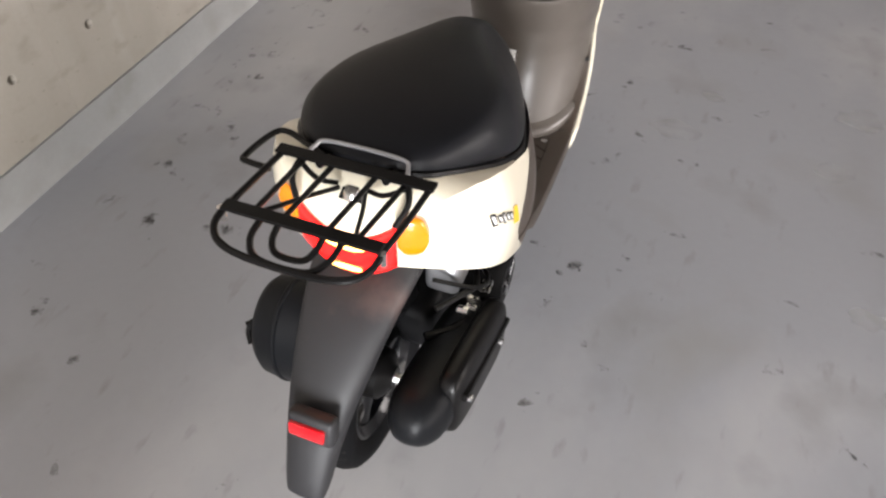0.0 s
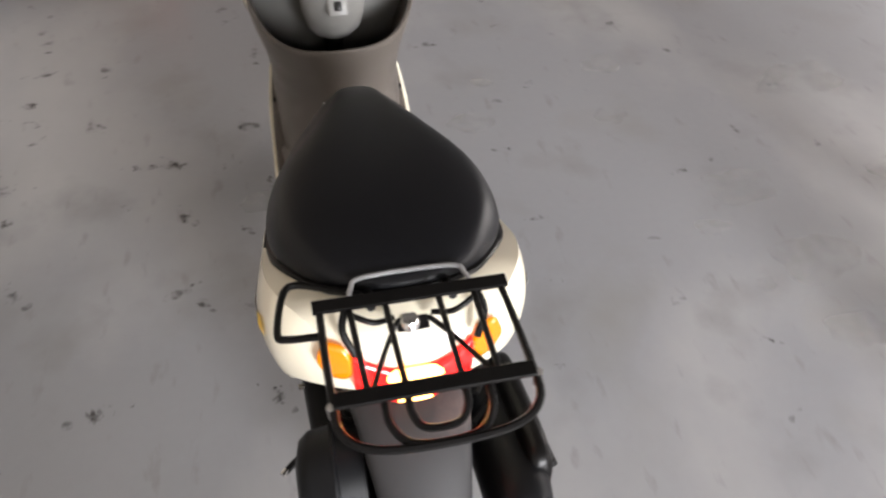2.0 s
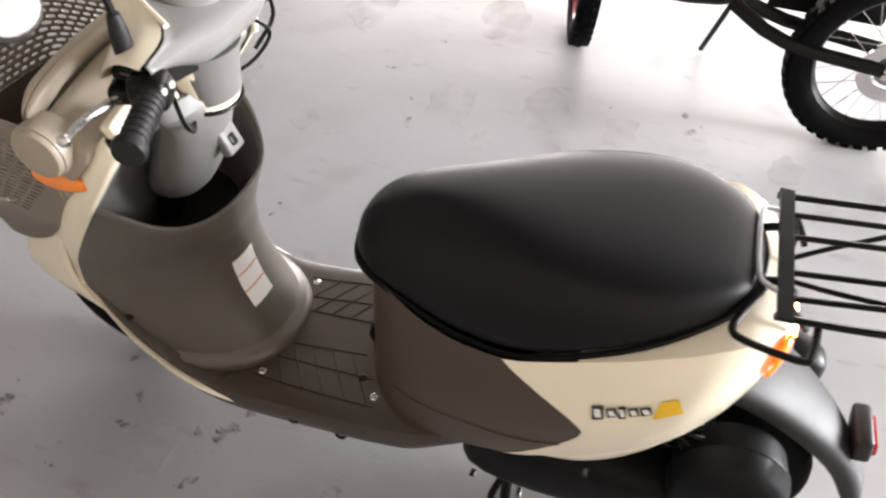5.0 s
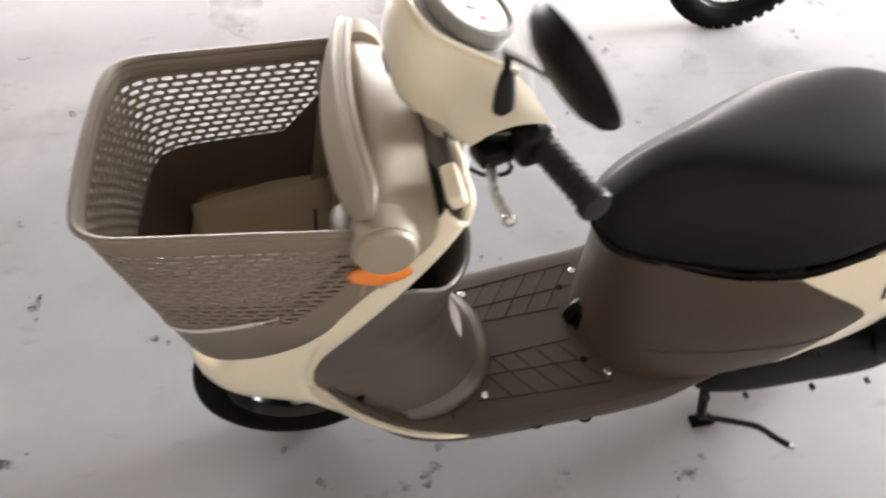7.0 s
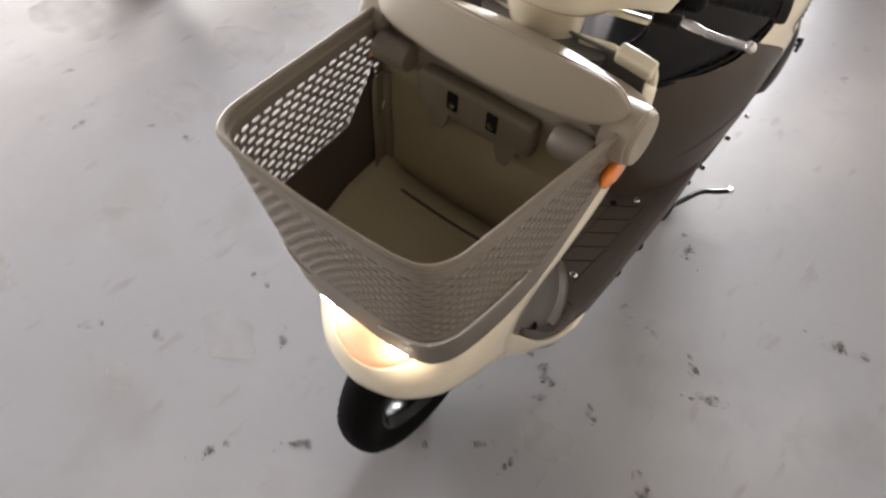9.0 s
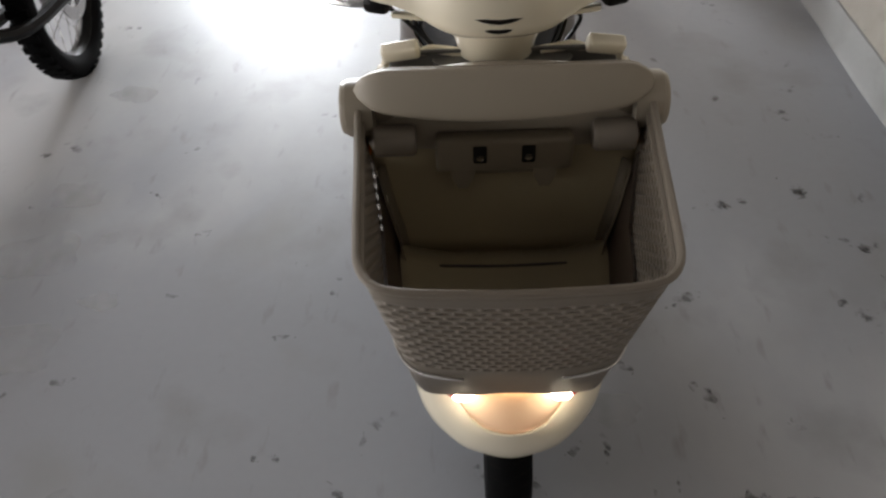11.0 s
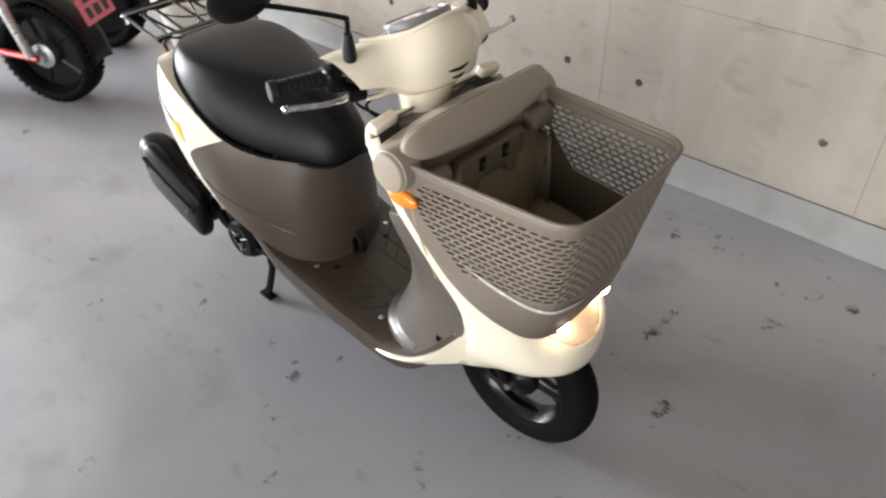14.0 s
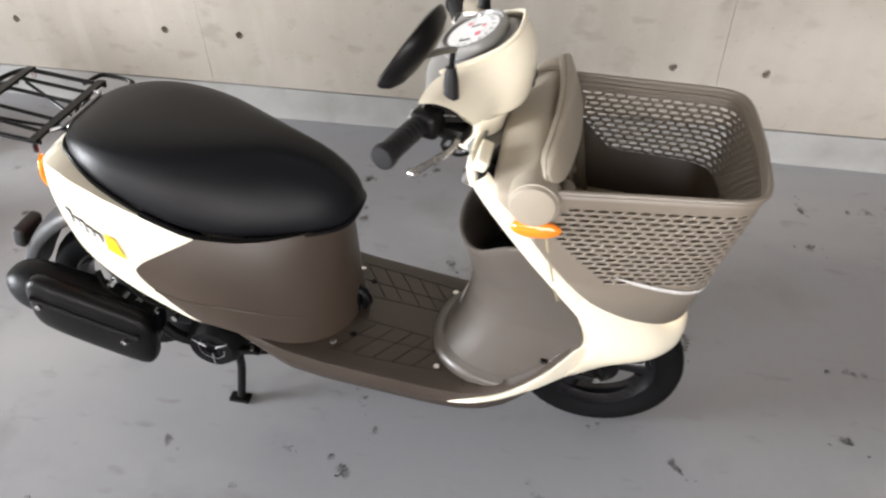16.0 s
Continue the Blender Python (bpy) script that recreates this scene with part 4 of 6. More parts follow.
    part("bracket_hole", lathe([(0.0, 0.008), (0.008, 0.008), (0.008, -0.008), (0, -0.008)], (0.165, -0.185, 0.247), "z", 10), STEEL, SCOOTER)
    part("frame_tube", tube([(0, 0.30, 0.17), (0, 0.1, 0.165), (0, -0.1, 0.19), (0, -0.3, 0.36), (0, -0.5, 0.55)], 0.022, 10, 4), BLACK, SCOOTER)
    for sx in (-1, 1):
        part("frame_rail", tube([(sx * 0.09, 0.22, 0.185), (sx * 0.10, 0.0, 0.205), (sx * 0.11, -0.16, 0.26), (sx * 0.12, -0.4, 0.45)], 0.014, 8, 4), BLACK, SCOOTER)


engine()


# ---- floorboard
def floor_z(y):
    return lerp_table([(-0.26, 0.392), (-0.18, 0.342), (-0.10, 0.302), (0.0, 0.272), (0.10, 0.255), (0.20, 0.238), (0.26, 0.229), (0.31, 0.226), (0.36, 0.236), (0.41, 0.262), (0.46, 0.310), (0.50, 0.360), (0.54, 0.41)], y)[0]


def floor_w(y):
    return lerp_table([(-0.26, 0.186), (-0.18, 0.192), (-0.10, 0.195), (0.05, 0.192), (0.20, 0.189), (0.30, 0.186), (0.40, 0.184), (0.46, 0.181), (0.51, 0.174), (0.54, 0.167)], y)[0]


# brown plastic again, darker: the board's dim reflection is put into the colour
SHADED_BROWN = mat("shaded_brown_floor_plastic", (0.046, 0.034, 0.026), 0.37, spec=0.5, vary=0.16, scale=9, fine=420, bump=0.16)
# darker line colour for the shade in the grooves, drawn as thin tubes
GROOVE_SHADE = mat("brown_groove_shade", (0.022, 0.017, 0.014), 0.6, spec=0.2, vary=0.2, scale=20, bump=0.0)


def floorboard():
    rows = []
    for k in range(49):
        y = -0.26 + 0.80 * k / 48
        w, z = floor_w(y), floor_z(y)
        f = min(1.0, max(0.15, (y + 0.28) / 0.20))
        row = [(-w + 0.004, y, z - 0.058 * f), (-w, y, z - 0.036 * f), (-w, y, z - 0.016 * f), (-w + 0.003, y, z - 0.003), (-w + 0.012, y, z)]
        row += [(x / 8 * (w - 0.012), y, z + 0.004 * (1 - (x / 8) ** 2)) for x in range(-7, 8)]
        row += [(w - 0.012, y, z), (w - 0.003, y, z - 0.003), (w, y, z - 0.016 * f), (w, y, z - 0.036 * f), (w - 0.004, y, z - 0.058 * f)]
        rows.append(row)
    fl = part("floorboard", grid(rows), SHADED_BROWN, SCOOTER, "brown plastic floorboard with grooves, shaded darker in its colour", thick=0.004, sharp=45, out=(0, 0.1, -0.5))
    part("underfloor", block((0.33, 0.42, 0.03), T(0, 0.10, 0.205) @ Matrix.Rotation(radians(-8), 4, "X"), 0.01), SOOT, SCOOTER, "black underfloor frame")

    def groove(pts, r=0.0013):
        out = []
        for (x0, y0), (x1, y1) in zip(pts, pts[1:]):
            for i in range(6):
                t = i / 6
                x, y = x0 + (x1 - x0) * t, y0 + (y1 - y0) * t
                out.append((x, y, floor_z(y) + 0.004 * (1 - (x / 0.18) ** 2) + 0.0002))
        x, y = pts[-1]
        out.append((x, y, floor_z(y) + 0.0035))
        part("groove", tube(out, r, 5, 0), GROOVE_SHADE, fl)

    for s in (1, -1):
        groove([(s * 0.040, 0.055), (s * 0.045, 0.235)])
        groove([(s * 0.092, 0.020), (s * 0.083, 0.235)])
        groove([(s * 0.150, 0.000), (s * 0.146, 0.10), (s * 0.135, 0.26)])
        for k in range(5):
            y = 0.042 + 0.044 * k
            groove([(s * 0.046, y + 0.040), (s * 0.090, y + 0.010), (s * 0.143, y - 0.028)])
        for k in range(4):
            groove([(s * 0.110, 0.295 + 0.035 * k), (s * 0.165, 0.315 + 0.030 * k)])
        for x, y in ((0.124, 0.246), (0.128, 0.003), (0.092, 0.040)):
            z = floor_z(y)
            part("floor_screw", lathe([(0.0, 0.004), (0.006, 0.0045), (0.0085, 0.003), (0.009, -0.002)], (s * x, y, z), "z", 14), STEEL if y != 0.040 else BLACK, fl, "" if y == 0.040 else "bright screw head")
        part("shield_screw", lathe([(0.0, 0.004), (0.006, 0.0045), (0.008, -0.003)], (s * 0.166, 0.487, 0.352), "z", 12), BLACK, fl)


floorboard()

# ---- leg shield: inner box with an open pocket, cream edge trim
INNER = [(0.225, 0.150, 0.415, 0.230), (0.250, 0.160, 0.452, 0.232), (0.262, 0.160, 0.465, 0.246), (0.29, 0.163, 0.490, 0.258), (0.33, 0.166, 0.525, 0.280), (0.38, 0.167, 0.553, 0.299), (0.43, 0.164, 0.563, 0.308),
         (0.50, 0.171, 0.543, 0.310), (0.56, 0.181, 0.505, 0.294), (0.60, 0.187, 0.475, 0.281), (0.64, 0.191, 0.452, 0.270), (0.68, 0.194, 0.424, 0.262)]


def inner_point(phi, z, inset=0.0, pw=0.86):
    w, ys, yr = lerp_table(INNER, z)
    s, c = math.sin(phi), math.cos(phi)
    return Vector(((w - inset) * math.copysign(abs(s) ** pw, s), ys - (ys - yr - inset) * clamp_pow(c, pw), z))


def leg_shield():
    phis = [math.pi * (k / 36 - 0.5) for k in range(37)]

    def rim(phi):
        return 0.597 + 0.070 * abs(math.sin(phi)) ** 5

    rows = [[inner_point(p, 0.225 + (rim(p) - 0.225) * u / 24) for p in phis] for u in range(25)]
    rows += [[inner_point(p, rim(p) + 0.005, 0.002) for p in phis], [inner_point(p, rim(p) + 0.006, 0.006) for p in phis], [inner_point(p, rim(p) + 0.003, 0.010) for p in phis]]
    rows += [[inner_point(p, rim(p) - d, 0.012 + d * 0.10) for p in phis] for d in (0.01, 0.04, 0.08, 0.12)]
    bm = grid(rows)
    shield = part("leg_shield", bm, SHIELD, SCOOTER, "brown leg shield with an open pocket", sharp=60)
    foot = [[inner_point(p, z, -d) for p in phis] for z, d in ((0.222, 0.012), (0.240, 0.014), (0.252, 0.013), (0.258, 0.009), (0.262, 0.003), (0.272, -0.002))]
    part("shield_foot", grid(foot), SHIELD, shield, "flared foot of the leg shield", sharp=50, thick=0.002, out=(0, 0.45, 0.25))
    # pocket floor in near-black: the shade inside is put into its colour
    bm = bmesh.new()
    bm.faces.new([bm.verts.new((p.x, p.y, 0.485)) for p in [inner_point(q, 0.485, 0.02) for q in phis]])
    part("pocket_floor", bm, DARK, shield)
    # back of the pocket and upper inner panel
    rows = []
    for z, w, y, deep in ((0.48, 0.155, 0.520, -0.035), (0.545, 0.170, 0.510, -0.030), (0.60, 0.184, 0.476, -0.004), (0.645, 0.190, 0.449, 0.016), (0.69, 0.193, 0.418, 0.026), (0.73, 0.194, 0.391, 0.022),
                          (0.765, 0.191, 0.367, 0.006), (0.785, 0.188, 0.353, -0.012), (0.80, 0.184, 0.346, -0.014), (0.825, 0.174, 0.336, -0.008), (0.838, 0.150, 0.340, 0.0)):
        rows.append([(w * k / 10, y + deep * clamp_pow(1 - abs(k / 10) ** 3, 0.8), z) for k in range(-10, 11)])
    part("inner_panel", grid(rows), PANELGREY, shield, "grey-brown upper inner panel", thick=0.004, out=(0, 2, 0.7))
    # steering column cover and key switch
    rings = []
    for z, y, a, b in ((0.58, 0.425, 0.050, 0.050), (0.60, 0.412, 0.062, 0.056), (0.64, 0.392, 0.070, 0.060), (0.69, 0.370, 0.074, 0.060), (0.735, 0.354, 0.076, 0.056), (0.77, 0.344, 0.086, 0.052), (0.80, 0.338, 0.105, 0.044), (0.822, 0.345, 0.110, 0.036)):
        rings.append([(a * math.cos(q), y + b * math.sin(q), z) for q in [2 * math.pi * i / 24 for i in range(24)]])
    col = part("column_cover", loft(rings), PANELGREY, SCOOTER, "grey-brown steering column cover")
    m = T(0.004, 0.303, 0.706) @ Matrix.Rotation(radians(66), 4, "X")
    part("key_plate", block((0.044, 0.052, 0.020), m, 0.005, 3), PANELGREY, col, "grey key switch surround")
    part("key_hole", block((0.018, 0.022, 0.008), m @ T(0, -0.004, 0.0085), 0.004), BLACK, col, "dark key slot")
    # warning label, three white fields with thin rules
    for k in range(3):
        rows = []
        for j in range(3):
            z = 0.448 - 0.040 * k - 0.037 * j / 2
            row = []
            for i in range(4):
                phi = -0.25 + 0.29 * i / 3
                p = inner_point(phi, z)
                row.append(p + Vector((0, -0.0012, 0)))
            rows.append(row)
        part("warning_label", grid(rows), WHITE, shield, "white warning label")
        if k:
            rows = []
            for j in range(2):
                z = 0.448 - 0.040 * k + 0.0038 - 0.003 * j
                rows.append([inner_point(-0.25 + 0.29 * i / 3, z) + Vector((0, -0.0013, 0)) for i in range(4)])
            part("label_rule", grid(rows), LABELRED, shield)
    # cream edge trim
    inner = [(0.168, 0.550, 0.385), (0.166, 0.565, 0.435), (0.173, 0.546, 0.50), (0.184, 0.505, 0.565), (0.193, 0.450, 0.645), (0.197, 0.398, 0.718), (0.195, 0.358, 0.775), (0.187, 0.334, 0.808)]
    for s in (1, -1):
        ins = spline(inner, 4)
        rows = []
        for i, p in enumerate(ins):
            d = (ins[min(i + 1, len(ins) - 1)] - ins[max(i - 1, 0)]).normalized()
            side = d.cross(Vector((1, 0, 0))).normalized()
            if side.y < 0:
                side = -side
            w = 0.045 - 0.004 * max(0, 1 - i / 12) - 0.008 * max(0, (i - 16) / 8)
            w *= min(1, 0.15 + i / 6)
            fade = min(1, max(0, (i - 5) / 12))
            row = []
            for u, h in ((-0.10, -0.008), (-0.12, 0.002), (0.05, 0.0075), (0.5, 0.0095), (0.9, 0.0030), (0.98, -0.002), (1.0, -0.003)):
                q = p + side * (u * w) + Vector((h * fade - 0.004 * (1 - fade), 0, 0))
                row.append((q.x * s, q.y, q.z))
            rows.append(row)
        part("edge_trim", grid(rows), CREAM, shield, "cream leg shield edge", thick=0.003, sharp=60, out=(0, 0.45, 0.6))
        top = spline([(s * 0.186, 0.336, 0.800), (s * 0.180, 0.330, 0.826), (s * 0.164, 0.329, 0.837), (s * 0.130, 0.328, 0.826), (s * 0.110, 0.328, 0.831), (s * 0.060, 0.330, 0.824)], 4)
        part("top_trim", tube(top, 0.0078, 8, 0), CREAM, shield, "cream top edge of the leg shield")
        part("panel_screw", lathe([(0, -0.004), (0.005, -0.004), (0.007, 0.001), (0.007, 0.008)], (s * 0.150, 0.350, 0.790), "y", 12), STEEL, shield)
        part("trim_cap", block((0.060, 0.024, 0.026), T(s * 0.158, 0.348, 0.842) @ Matrix.Rotation(radians(-20), 4, "X") @ Matrix.Rotation(radians(s * 10), 4, "Y"), 0.006, 3), CREAM, shield, "cream trim end cap")


leg_shield()


# ---- front cowl, lamps
def front_cowl():
    st = [[(0.151, 0.535, 0.291), (0.163, 0.562, 0.36), (0.168, 0.574, 0.43), (0.177, 0.556, 0.51), (0.185, 0.526, 0.584)],
          [(0.118, 0.612, 0.303), (0.151, 0.637, 0.36), (0.161, 0.642, 0.43), (0.166, 0.622, 0.50), (0.171, 0.594, 0.556)],
          [(0.087, 0.680, 0.314), (0.128, 0.702, 0.355), (0.143, 0.704, 0.415), (0.141, 0.690, 0.466), (0.134, 0.664, 0.512)],
          [(0.052, 0.740, 0.324), (0.088, 0.750, 0.355), (0.101, 0.748, 0.398), (0.100, 0.736, 0.434), (0.096, 0.718, 0.462)],
          [(0.028, 0.759, 0.326), (0.049, 0.769, 0.353), (0.057, 0.773, 0.385), (0.056, 0.769, 0.411), (0.053, 0.761, 0.428)],
          [(0.0, 0.766, 0.328), (0.0, 0.778, 0.352), (0.0, 0.782, 0.380), (0.0, 0.780, 0.405), (0.0, 0.776, 0.420)]]
    full = st[:-1] + [st[-1]] + [[(-x, y, z) for x, y, z in r] for r in st[-2::-1]]
    cols = [spline(c, 3) for c in full]
    rows = []
    for j in range(len(cols[0])):
        rows.append(spline([c[j] for c in cols], 4))
    brow = [p.copy() for p in rows[-1] if abs(p.x) < 0.106]
    rows = [[p + Vector((0, -0.014, 0.002)) if k == 0 else p for p in r] for k, r in enumerate([rows[0]] + rows)]
    cowl = part("front_cowl", grid(rows), CREAM, SCOOTER, "glossy cream nose cowl", thick=0.004, sharp=60, out=(0, 0.6, 0.43))
    for s in (1, -1):
        low = [(0.178, 0.262, 0.183), (0.188, 0.33, 0.200), (0.186, 0.40, 0.226), (0.176, 0.47, 0.262), (0.150, 0.535, 0.291), (0.136, 0.562, 0.297)]
        up = [(0.181, 0.262, 0.190), (0.191, 0.335, 0.214), (0.191, 0.41, 0.250), (0.186, 0.49, 0.322), (0.171, 0.552, 0.40), (0.164, 0.580, 0.42)]
        a, b = spline(low, 5), spline(up, 5)
        rows = []
        for p, q in zip(a, b):
            mid = (p + q) / 2 + Vector((0.004, 0, 0))
            rows.append([(v.x * s, v.y, v.z) for v in (p + Vector((-0.012, 0, 0.001)), p, mid, q, q + Vector((-0.010, 0, 0.001)))])
        part("lower_edge", grid(rows), CREAM, cowl, "cream lower lip of the cowl", thick=0.003, sharp=60, out=(0, 0.4, 0.3))
    # head lamp in the slot above the nose
    lo = [p + Vector((0, -0.002, 0.0005)) for p in brow]
    hi = [Vector((p.x * 1.06, 0.752 - 0.046 * (p.x / 0.100) ** 2, 0.544 - 0.029 * (p.x / 0.100) ** 2)) for p in lo]
    deck = [p.lerp(q, 0.45) + Vector((0, -0.030, 0)) for p, q in zip(lo, hi)]
    rows = [[p.lerp(q, t) + Vector((0, 0.008 * math.sin(math.pi * t), 0.004 * math.sin(math.pi * t))) for p, q in zip(lo, deck)] for t in (0, 0.25, 0.5, 0.75, 1)]
    part("headlamp_glass", grid(rows), HEADGLASS, cowl, "lit peach headlamp glass on the nose", thick=0.003, out=(0, 0.6, 0.40))
    hi = [q + Vector((0, -0.003, 0.020)) for q in deck]
    rows = [[p.lerp(q, t) + Vector((0, 0.005 * math.sin(math.pi * t), 0)) for p, q in zip(deck, hi)] for t in (0, 0.25, 0.5, 0.75, 1)]
    head = part("headlamp", grid(rows), HEAD, SCOOTER, "lit warm headlamp lens under the basket", thick=0.004, out=(0, 0.6, 0.5))
    for s in (1, -1):
        bm = bmesh.new()
        bmesh.ops.create_uvsphere(bm, u_segments=14, v_segments=8, radius=0.011, matrix=T(s * 0.074, 0.748, 0.489) @ Matrix.Diagonal((1.5, 0.7, 0.7, 1)))
        part("position_bulb", bm, BULB, head, "bright position lamp")
        bm = bmesh.new()
        bmesh.ops.create_uvsphere(bm, u_segments=14, v_segments=8, radius=0.012, matrix=T(s * 0.100, 0.730, 0.484) @ Matrix.Rotation(radians(-s * 50), 4, "Z") @ Matrix.Diagonal((1.6, 0.6, 0.7, 1)))
        part("side_marker", bm, RED, head, "small red marker beside the headlamp")
    # fork, brake plate and inner mudguard
    fork = thing("front_fork", "", "")
    fork.parent = SCOOTER
    fork["label"] = "black front fork"
    for s in (1, -1):
        part("fork_leg", tube([(s * 0.056, 0.603, 0.199), (s * 0.058, 0.560, 0.26), (s * 0.058, 0.515, 0.345), (s * 0.05, 0.46, 0.45)], 0.015, 10, 4), BLACK, fork)
        part("pivot_arm", tube([(s * 0.062, 0.603, 0.199), (s * 0.066, 0.556, 0.215), (s * 0.066, 0.532, 0.262)], 0.012, 8, 3), GREYMETAL if s < 0 else SOOT, fork, "grey pivot arm" if s < 0 else "")
    part("brake_arm", tube([(-0.060, 0.64, 0.215), (-0.070, 0.665, 0.245), (-0.068, 0.655, 0.285)], 0.007, 7, 3), STEEL, fork, "bright brake arm")
    part("brake_nut", lathe([(0, -0.080), (0.011, -0.078), (0.012, -0.05), (0, -0.05)], (0, 0.665, 0.272), "x", 6), STEEL, fork)
    rows = []
    for k in range(15):
        a = radians(62 + 98 * k / 14)
        r = 0.214
        rows.append([(x, F_AX[1] + r * math.cos(a), F_AX[2] + r * math.sin(a) - 0.010 * (abs(x) / 0.05) ** 2) for x in (-0.055, -0.035, 0, 0.035, 0.055)])
    part("mudguard", grid(rows), BLACK, fork, "black inner mudguard", thick=0.003)
    part("fork_stem", tube([(0, 0.50, 0.42), (0, 0.40, 0.62), (0, 0.33, 0.80)], 0.024, 12, 2), BLACK, fork)


front_cowl()


# ---- basket
TOP_PATH = [(0.214, 0.462), (0.209, 0.53), (0.203, 0.60), (0.198, 0.67), (0.193, 0.735), (0.187, 0.780), (0.169, 0.810), (0.136, 0.822), (0.09, 0.826), (0.045, 0.828), (0.0, 0.829)]
LOW_PATH = [(0.206, 0.440, 0.716), (0.198, 0.490, 0.641), (0.186, 0.556, 0.563), (0.174, 0.620, 0.521), (0.161, 0.674, 0.500), (0.149, 0.713, 0.494), (0.128, 0.745, 0.501), (0.094, 0.760, 0.514), (0.058, 0.768, 0.524), (0.028, 0.772, 0.533), (0.0, 0.773, 0.536)]
Z_TOP = 0.822


def basket():
    t_full = [(x, y, Z_TOP) for x, y in TOP_PATH] + [(-x, y, Z_TOP) for x, y in TOP_PATH[-2::-1]]
    l_full = LOW_PATH + [(-x, y, z) for x, y, z in LOW_PATH[-2::-1]]
    tp, lp = spline(t_full, 12), spline(l_full, 12)
    length = [0.0]
    for a, b in zip(tp, tp[1:]):
        length.append(length[-1] + (b - a).length)
    total = length[-1]

    def at(s):
        s = min(max(s, 0), total)
        k = 0
        while k < len(length) - 2 and length[k + 1] < s:
            k += 1
        f = (s - length[k]) / (length[k + 1] - length[k])
        return tp[k].lerp(tp[k + 1], f), lp[k].lerp(lp[k + 1], f)

    def point(s, z, off=0.0):
        a, b = at(s)
        v = (Z_TOP - z) / (Z_TOP - b.z)
        p = a.lerp(b, v)
        p.z = z
        if off:
            a2 = at(s + 0.004)[0] - at(s - 0.004)[0]
            p += Vector((a2.y, -a2.x, 0)).normalized() * off
        return p

    n_cell = 46
    half = total / (2 * n_cell)
    rows_n, dz, z0 = 16, 0.0113, 0.7926
    bm = bmesh.new()
    cache = {}

    def vert(i, j):
        if (i, j) not in cache:
            zb = at(i * half)[1].z
            z = {-2: Z_TOP, -1: 0.806}.get(j, z0 - dz * j)
            z = max(z, zb + 0.003 * (rows_n + 2 - j))
            if j == rows_n + 1:
                z = zb
            cache[i, j] = bm.verts.new(point(i * half, z))
        return cache[i, j]

    for i in range(2 * n_cell):
        for j in (-2, -1, rows_n):
            bm.faces.new((vert(i, j), vert(i + 1, j), vert(i + 1, j + 1), vert(i, j + 1)))
    for j in range(rows_n):
        i = 0
        while i < 2 * n_cell:
            ok = i % 2 == j % 2 and i + 2 <= 2 * n_cell
            if ok:
                s_mid, z_mid = (i + 1) * half, z0 - dz * (j + 0.5)
                zb = max(at(i * half)[1].z, at((i + 2) * half)[1].z)
                edge = min(s_mid, total - s_mid)
                ok = edge > 0.035 and z_mid > max(0.598, 0.728 - 0.955 * (edge - 0.03))
            if not ok:
                bm.faces.new((vert(i, j), vert(i + 1, j), vert(i + 1, j + 1), vert(i, j + 1)))
                i += 1
                continue
            o = [vert(i, j), vert(i + 1, j), vert(i + 2, j), vert(i + 2, j + 1), vert(i + 1, j + 1), vert(i, j + 1)]
            front = min(s_mid, total - s_mid) > 0.36
            hs, hz = half * (0.66 if front else 0.80), dz * (0.19 if front else 0.29)
            inn = [bm.verts.new(point(s_mid + a * hs, z_mid + b * hz)) for a, b in ((-1, 0), (-0.72, 0.85), (0, 1), (0.72, 0.85), (1, 0), (0.72, -0.85), (0, -1), (-0.72, -0.85))]
            bm.faces.new((o[0], o[1], inn[2], inn[1]))
            bm.faces.new((o[1], o[2], inn[3], inn[2]))
            bm.faces.new((o[2], o[3], inn[5], inn[4], inn[3]))
            bm.faces.new((o[3], o[4], inn[6], inn[5]))
            bm.faces.new((o[4], o[5], inn[7], inn[6]))
            bm.faces.new((o[5], o[0], inn[1], inn[0], inn[7]))
            i += 2
    root = thing("front_basket", "", "")
    root.parent = SCOOTER
    root["label"] = "grey-brown perforated plastic front basket"
    root.location = (0.004, 0, 0)
    part("basket_wall", bm, BASKET, root, "perforated basket wall", thick=0.0032, sharp=30, out=(0, 0.6, 0.68))
    ns = 90
    part("rim", tube([point(total * k / ns, Z_TOP + 0.001, -0.001) for k in range(ns + 1)], 0.0052, 8, 0), BASKET, root, "rounded basket rim")
    part("inner_step", grid([[point(total * k / ns, z, -d) for k in range(ns + 1)] for z, d in ((0.812, 0.004), (0.810, 0.008), (0.803, 0.008), (0.800, 0.004))]), BASKET, root)
    for s0, s1, sg in ((0.165, 0.432, 1), (total - 0.432, total - 0.165, -1)):
        rows = []
        for off, dzz in ((0.001, 0.0052), (0.0035, 0.0040), (0.0035, -0.0040), (0.001, -0.0052)):
            row = []
            for k in range(31):
                t = k / 30
                s = s0 + (s1 - s0) * t
                u = t if sg > 0 else 1 - t
                z = 0.634 - 0.050 * (1 - (1 - u) ** 2.0)
                taper = min(1.0, 6 * u + 0.05, 6 * (1 - u) + 0.1)
                row.append(point(s, z + dzz * taper, off))
            rows.append(row)
        part("reflective_strip", grid(rows), SILVERTAPE, root, "silver reflective strip", thick=0.002, out=(0, 0.6, 0.6))
    # smooth inner tub that lines the lower part
    def lining(k, z, d):
        along_s = 0.042 + (total - 0.084) * k / ns
        if z > 0.65:
            z += 0.9 * max(0.0, 0.14 - min(along_s, total - along_s))
        p = point(along_s, z, -d)
        most = 0.172 + 0.25 * max(0.0, z - 0.60)
        return (max(-most, min(most, p.x)), max(p.y, 0.499), p.z)

